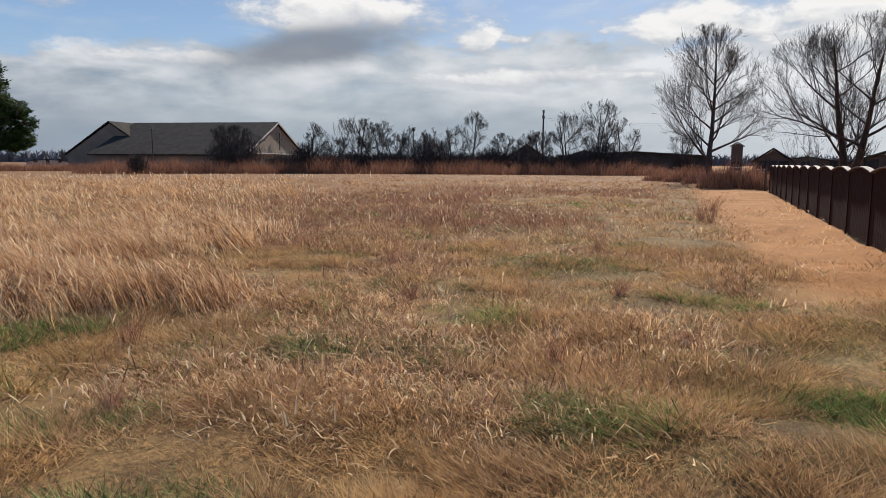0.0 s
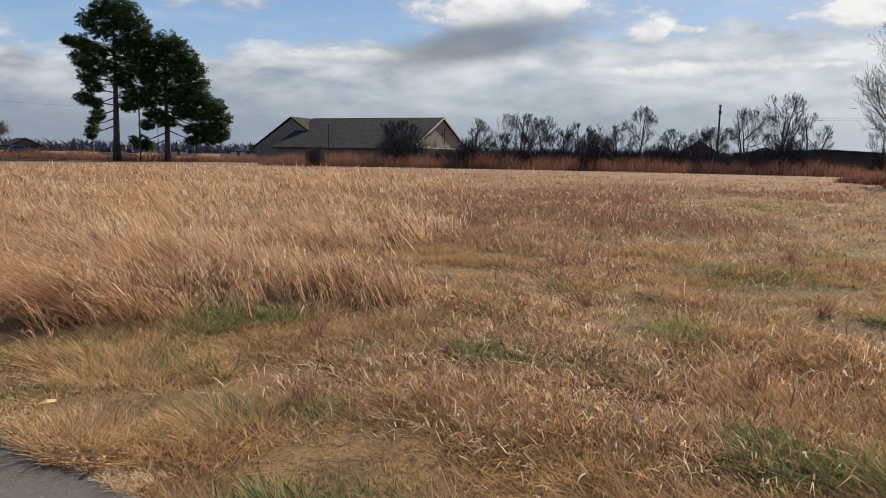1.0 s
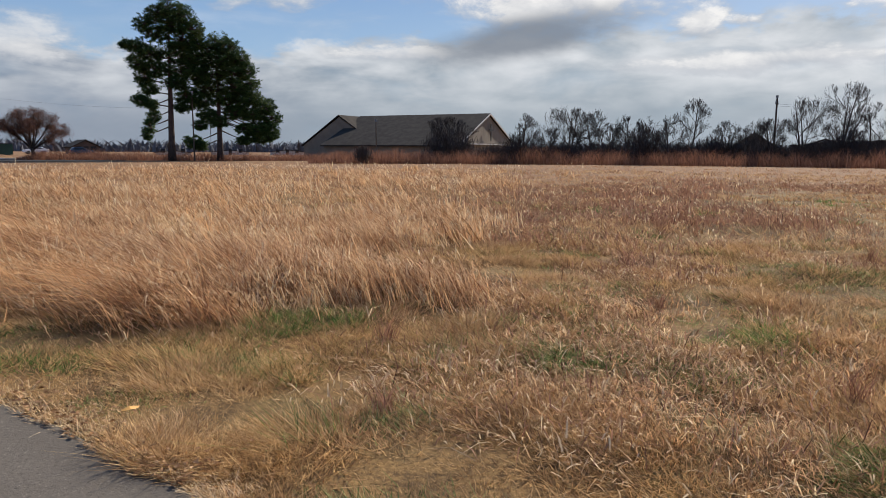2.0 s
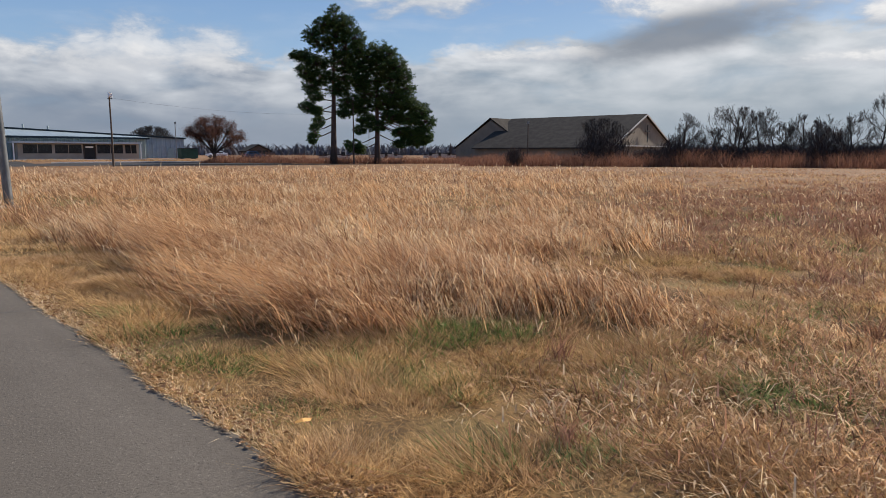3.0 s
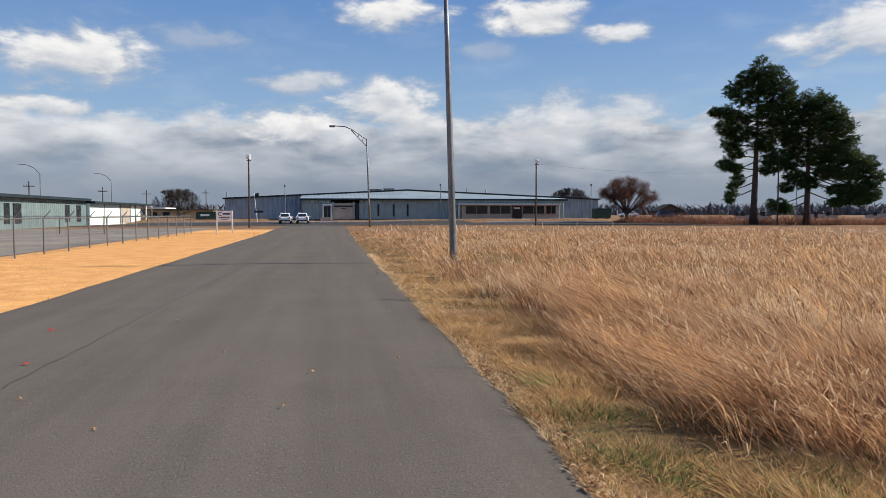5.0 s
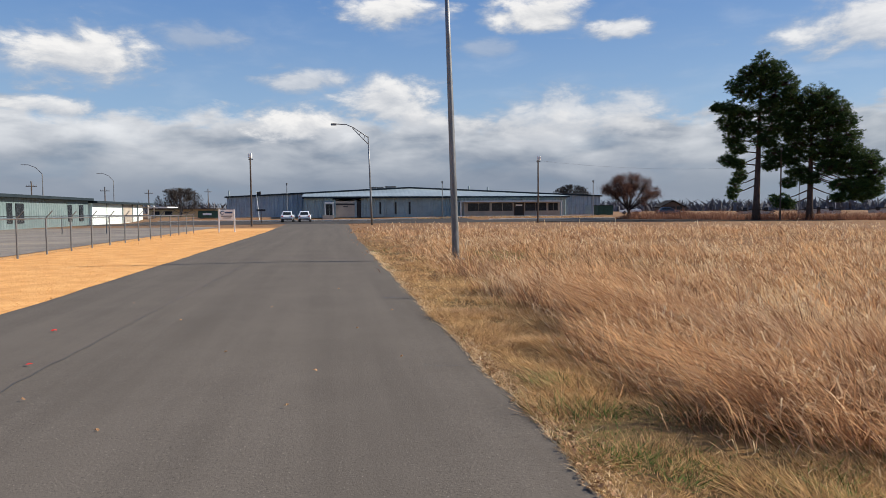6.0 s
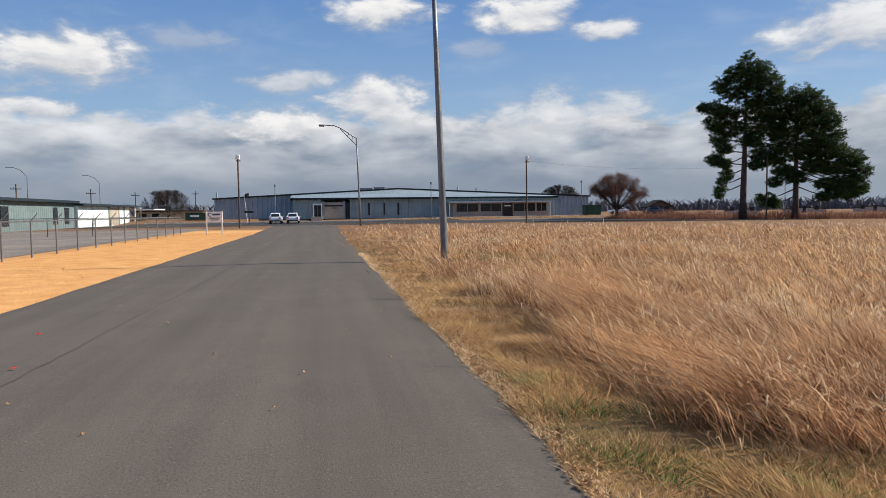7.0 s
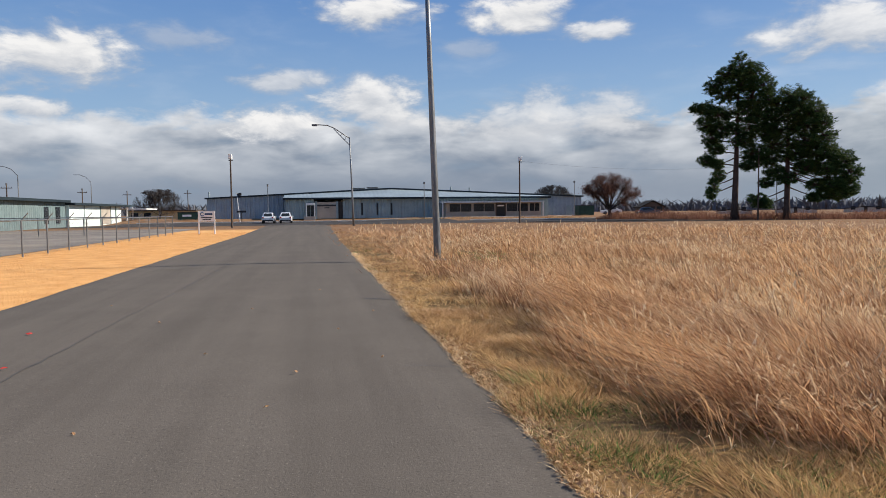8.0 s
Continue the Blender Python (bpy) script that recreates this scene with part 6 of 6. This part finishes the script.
def thicket(a, d, w, h, label, seed, material):
    """A dark tangled shrub: hundreds of crossing twigs in an uneven dome."""
    x0, y0 = polar(a, d)
    n = int(900 * w * h / 12) + 300
    g = np.random.default_rng(seed)
    v = g.normal(0, 1, (n, 3))
    v /= np.linalg.norm(v, axis=1)[:, None]
    v *= (g.random(n) ** 0.45)[:, None] * (0.75 + 0.35 * g.random(n))[:, None]
    x, y, z = x0 + v[:, 0] * w / 2, y0 + v[:, 1] * w / 2, np.maximum(0.0, h * 0.45 + v[:, 2] * h * 0.5) + float(gz(x0, y0))
    hh = 0.35 + 0.6 * g.random(n)
    b = new("shrub", blade_mesh("shrub", x, y, hh, 0.035 + 0.03 * g.random(n), g.normal(0, 0.4, n), g.normal(0, 0.4, n), 0.4, g.random(n) * np.pi, z=z))
    b.data.materials.append(material)
    tagged(b, label, "shrub")


def mound(a, d, w, h):
    """A rounded clump of dry stems that all rise from the ground."""
    x0, y0 = polar(a, d)
    n = 1500
    q, t = np.sqrt(G.random(n)), G.random(n) * 2 * np.pi
    x, y = x0 + q * np.cos(t) * w / 2, y0 + q * np.sin(t) * w / 2
    hh = h * np.sqrt(np.maximum(0.06, 1 - q ** 2)) * (0.35 + 0.7 * G.random(n))
    b = new("dry_clump", blade_mesh("dry_clump", x, y, hh, 0.02 + 0.03 * G.random(n), G.normal(0, 0.25, n) * hh, G.normal(0, 0.25, n) * hh, 0.3, G.random(n) * np.pi))
    b.data.materials.append(M_THATCH)
    tagged(b, "rounded rust-brown clump of dry brush", "brush")


for a, d, w, h in ((94.7, 45, 4.6, 1.9), (95.7, 47, 3.0, 1.5), (93.2, 56, 5.0, 1.3), (91.6, 60, 5.0, 1.7), (89.6, 62, 4.0, 1.1)):
    mound(a, d, w, h)
for k, (a, d, w, h) in enumerate([(62.6, 95, 6, 2.2), (64.6, 95, 6, 2.6), (78.8, 95, 6, 2.2), (80.4, 95, 6, 1.9), (83.0, 96, 6, 3.0), (86.6, 96, 5, 2.4), (58.4, 92, 4, 2.2), (88.4, 98, 6, 2.0), (47.9, 84, 2.4, 2.1), (60.3, 90, 3.6, 3.6), (70.6, 92, 5.6, 4.6), (75.6, 94, 4.4, 3.6), (77.0, 95, 3.0, 3.0), (73.2, 97, 5, 2.6), (84.6, 94, 5.4, 4.6), (67.2, 98, 5, 2.8), (55.0, 93, 8.0, 4.6), (81.6, 97, 5.0, 2.6), (90.6, 108, 4.0, 3.4)]):
    thicket(a, d, w, h, "dark tangled bare shrub in the hedgerow", 100 + k, M_DARKTWIG)


# ---------------------------------------------------------------- litter at the road's edge
def leaf_litter():
    n = 1500
    y = 1.5 + 16 * G.random(n) ** 1.5
    x = road_edge(y) + np.abs(G.normal(0, 0.14, n)) - 0.04
    z = np.where(x > road_edge(y), ground_z(x, y) + 0.02 + 0.03 * G.random(n), 0.014)
    s = 0.010 + 0.016 * G.random(n)
    a = G.random(n) * 2 * np.pi
    v = np.empty((n, 4, 3))
    for k, (u, w) in enumerate(((-1, 0), (0, 0.55), (1, 0), (0, -0.55))):
        v[:, k, 0] = x + s * (u * np.cos(a) - w * np.sin(a))
        v[:, k, 1] = y + s * (u * np.sin(a) + w * np.cos(a))
        v[:, k, 2] = z + 0.012 * G.random(n) + (0.008 if k % 2 else 0)
    me = bpy.data.meshes.new("leaf_litter")
    me.from_pydata(v.reshape(-1, 3).tolist(), [], (np.arange(n)[:, None] * 4 + np.arange(4)).tolist())
    stuff("leaf_litter", me, M_LEAFLITTER, "brown fallen leaves along the asphalt edge", "leaves")


leaf_litter()


def scrap(x, y, size, material, label, z):
    s = Shape()
    for k in range(7):
        a = 2 * math.pi * k / 7
        r = size * (0.7 + 0.5 * random.random())
        s.v.append((math.cos(a) * r, math.sin(a) * r * 0.6, 0.01 + 0.02 * random.random()))
    s.v.append((0, 0, 0.035))
    s.f = [(k, (k + 1) % 7, 7) for k in range(7)]
    o = solo("leaf_scrap", s, material, label, "litter")
    o.location = (x, y, z)


for x, y in ((-3.13, 7.65), (-3.7, 9.84)):
    scrap(x, y, 0.038, M_RED, "small red scrap lying on the asphalt", 0.024)
for x, y in ((-0.4, 5.6), (-1.2, 7.9), (0.3, 9.2), (-2.2, 10.4), (-0.2, 6.8), (0.7, 7.3), (-1.7, 5.2), (-2.6, 6.2), (-1.0, 11.5), (0.1, 14.0), (-3.4, 12.5), (0.9, 10.8)):
    scrap(x, y, 0.022, M_LEAFLITTER, "small brown leaf lying on the asphalt", 0.028)
scrap(1.77, 2.42, 0.06, M_LEAFTAN2, "yellow-orange fallen leaf on the verge", 0.06)
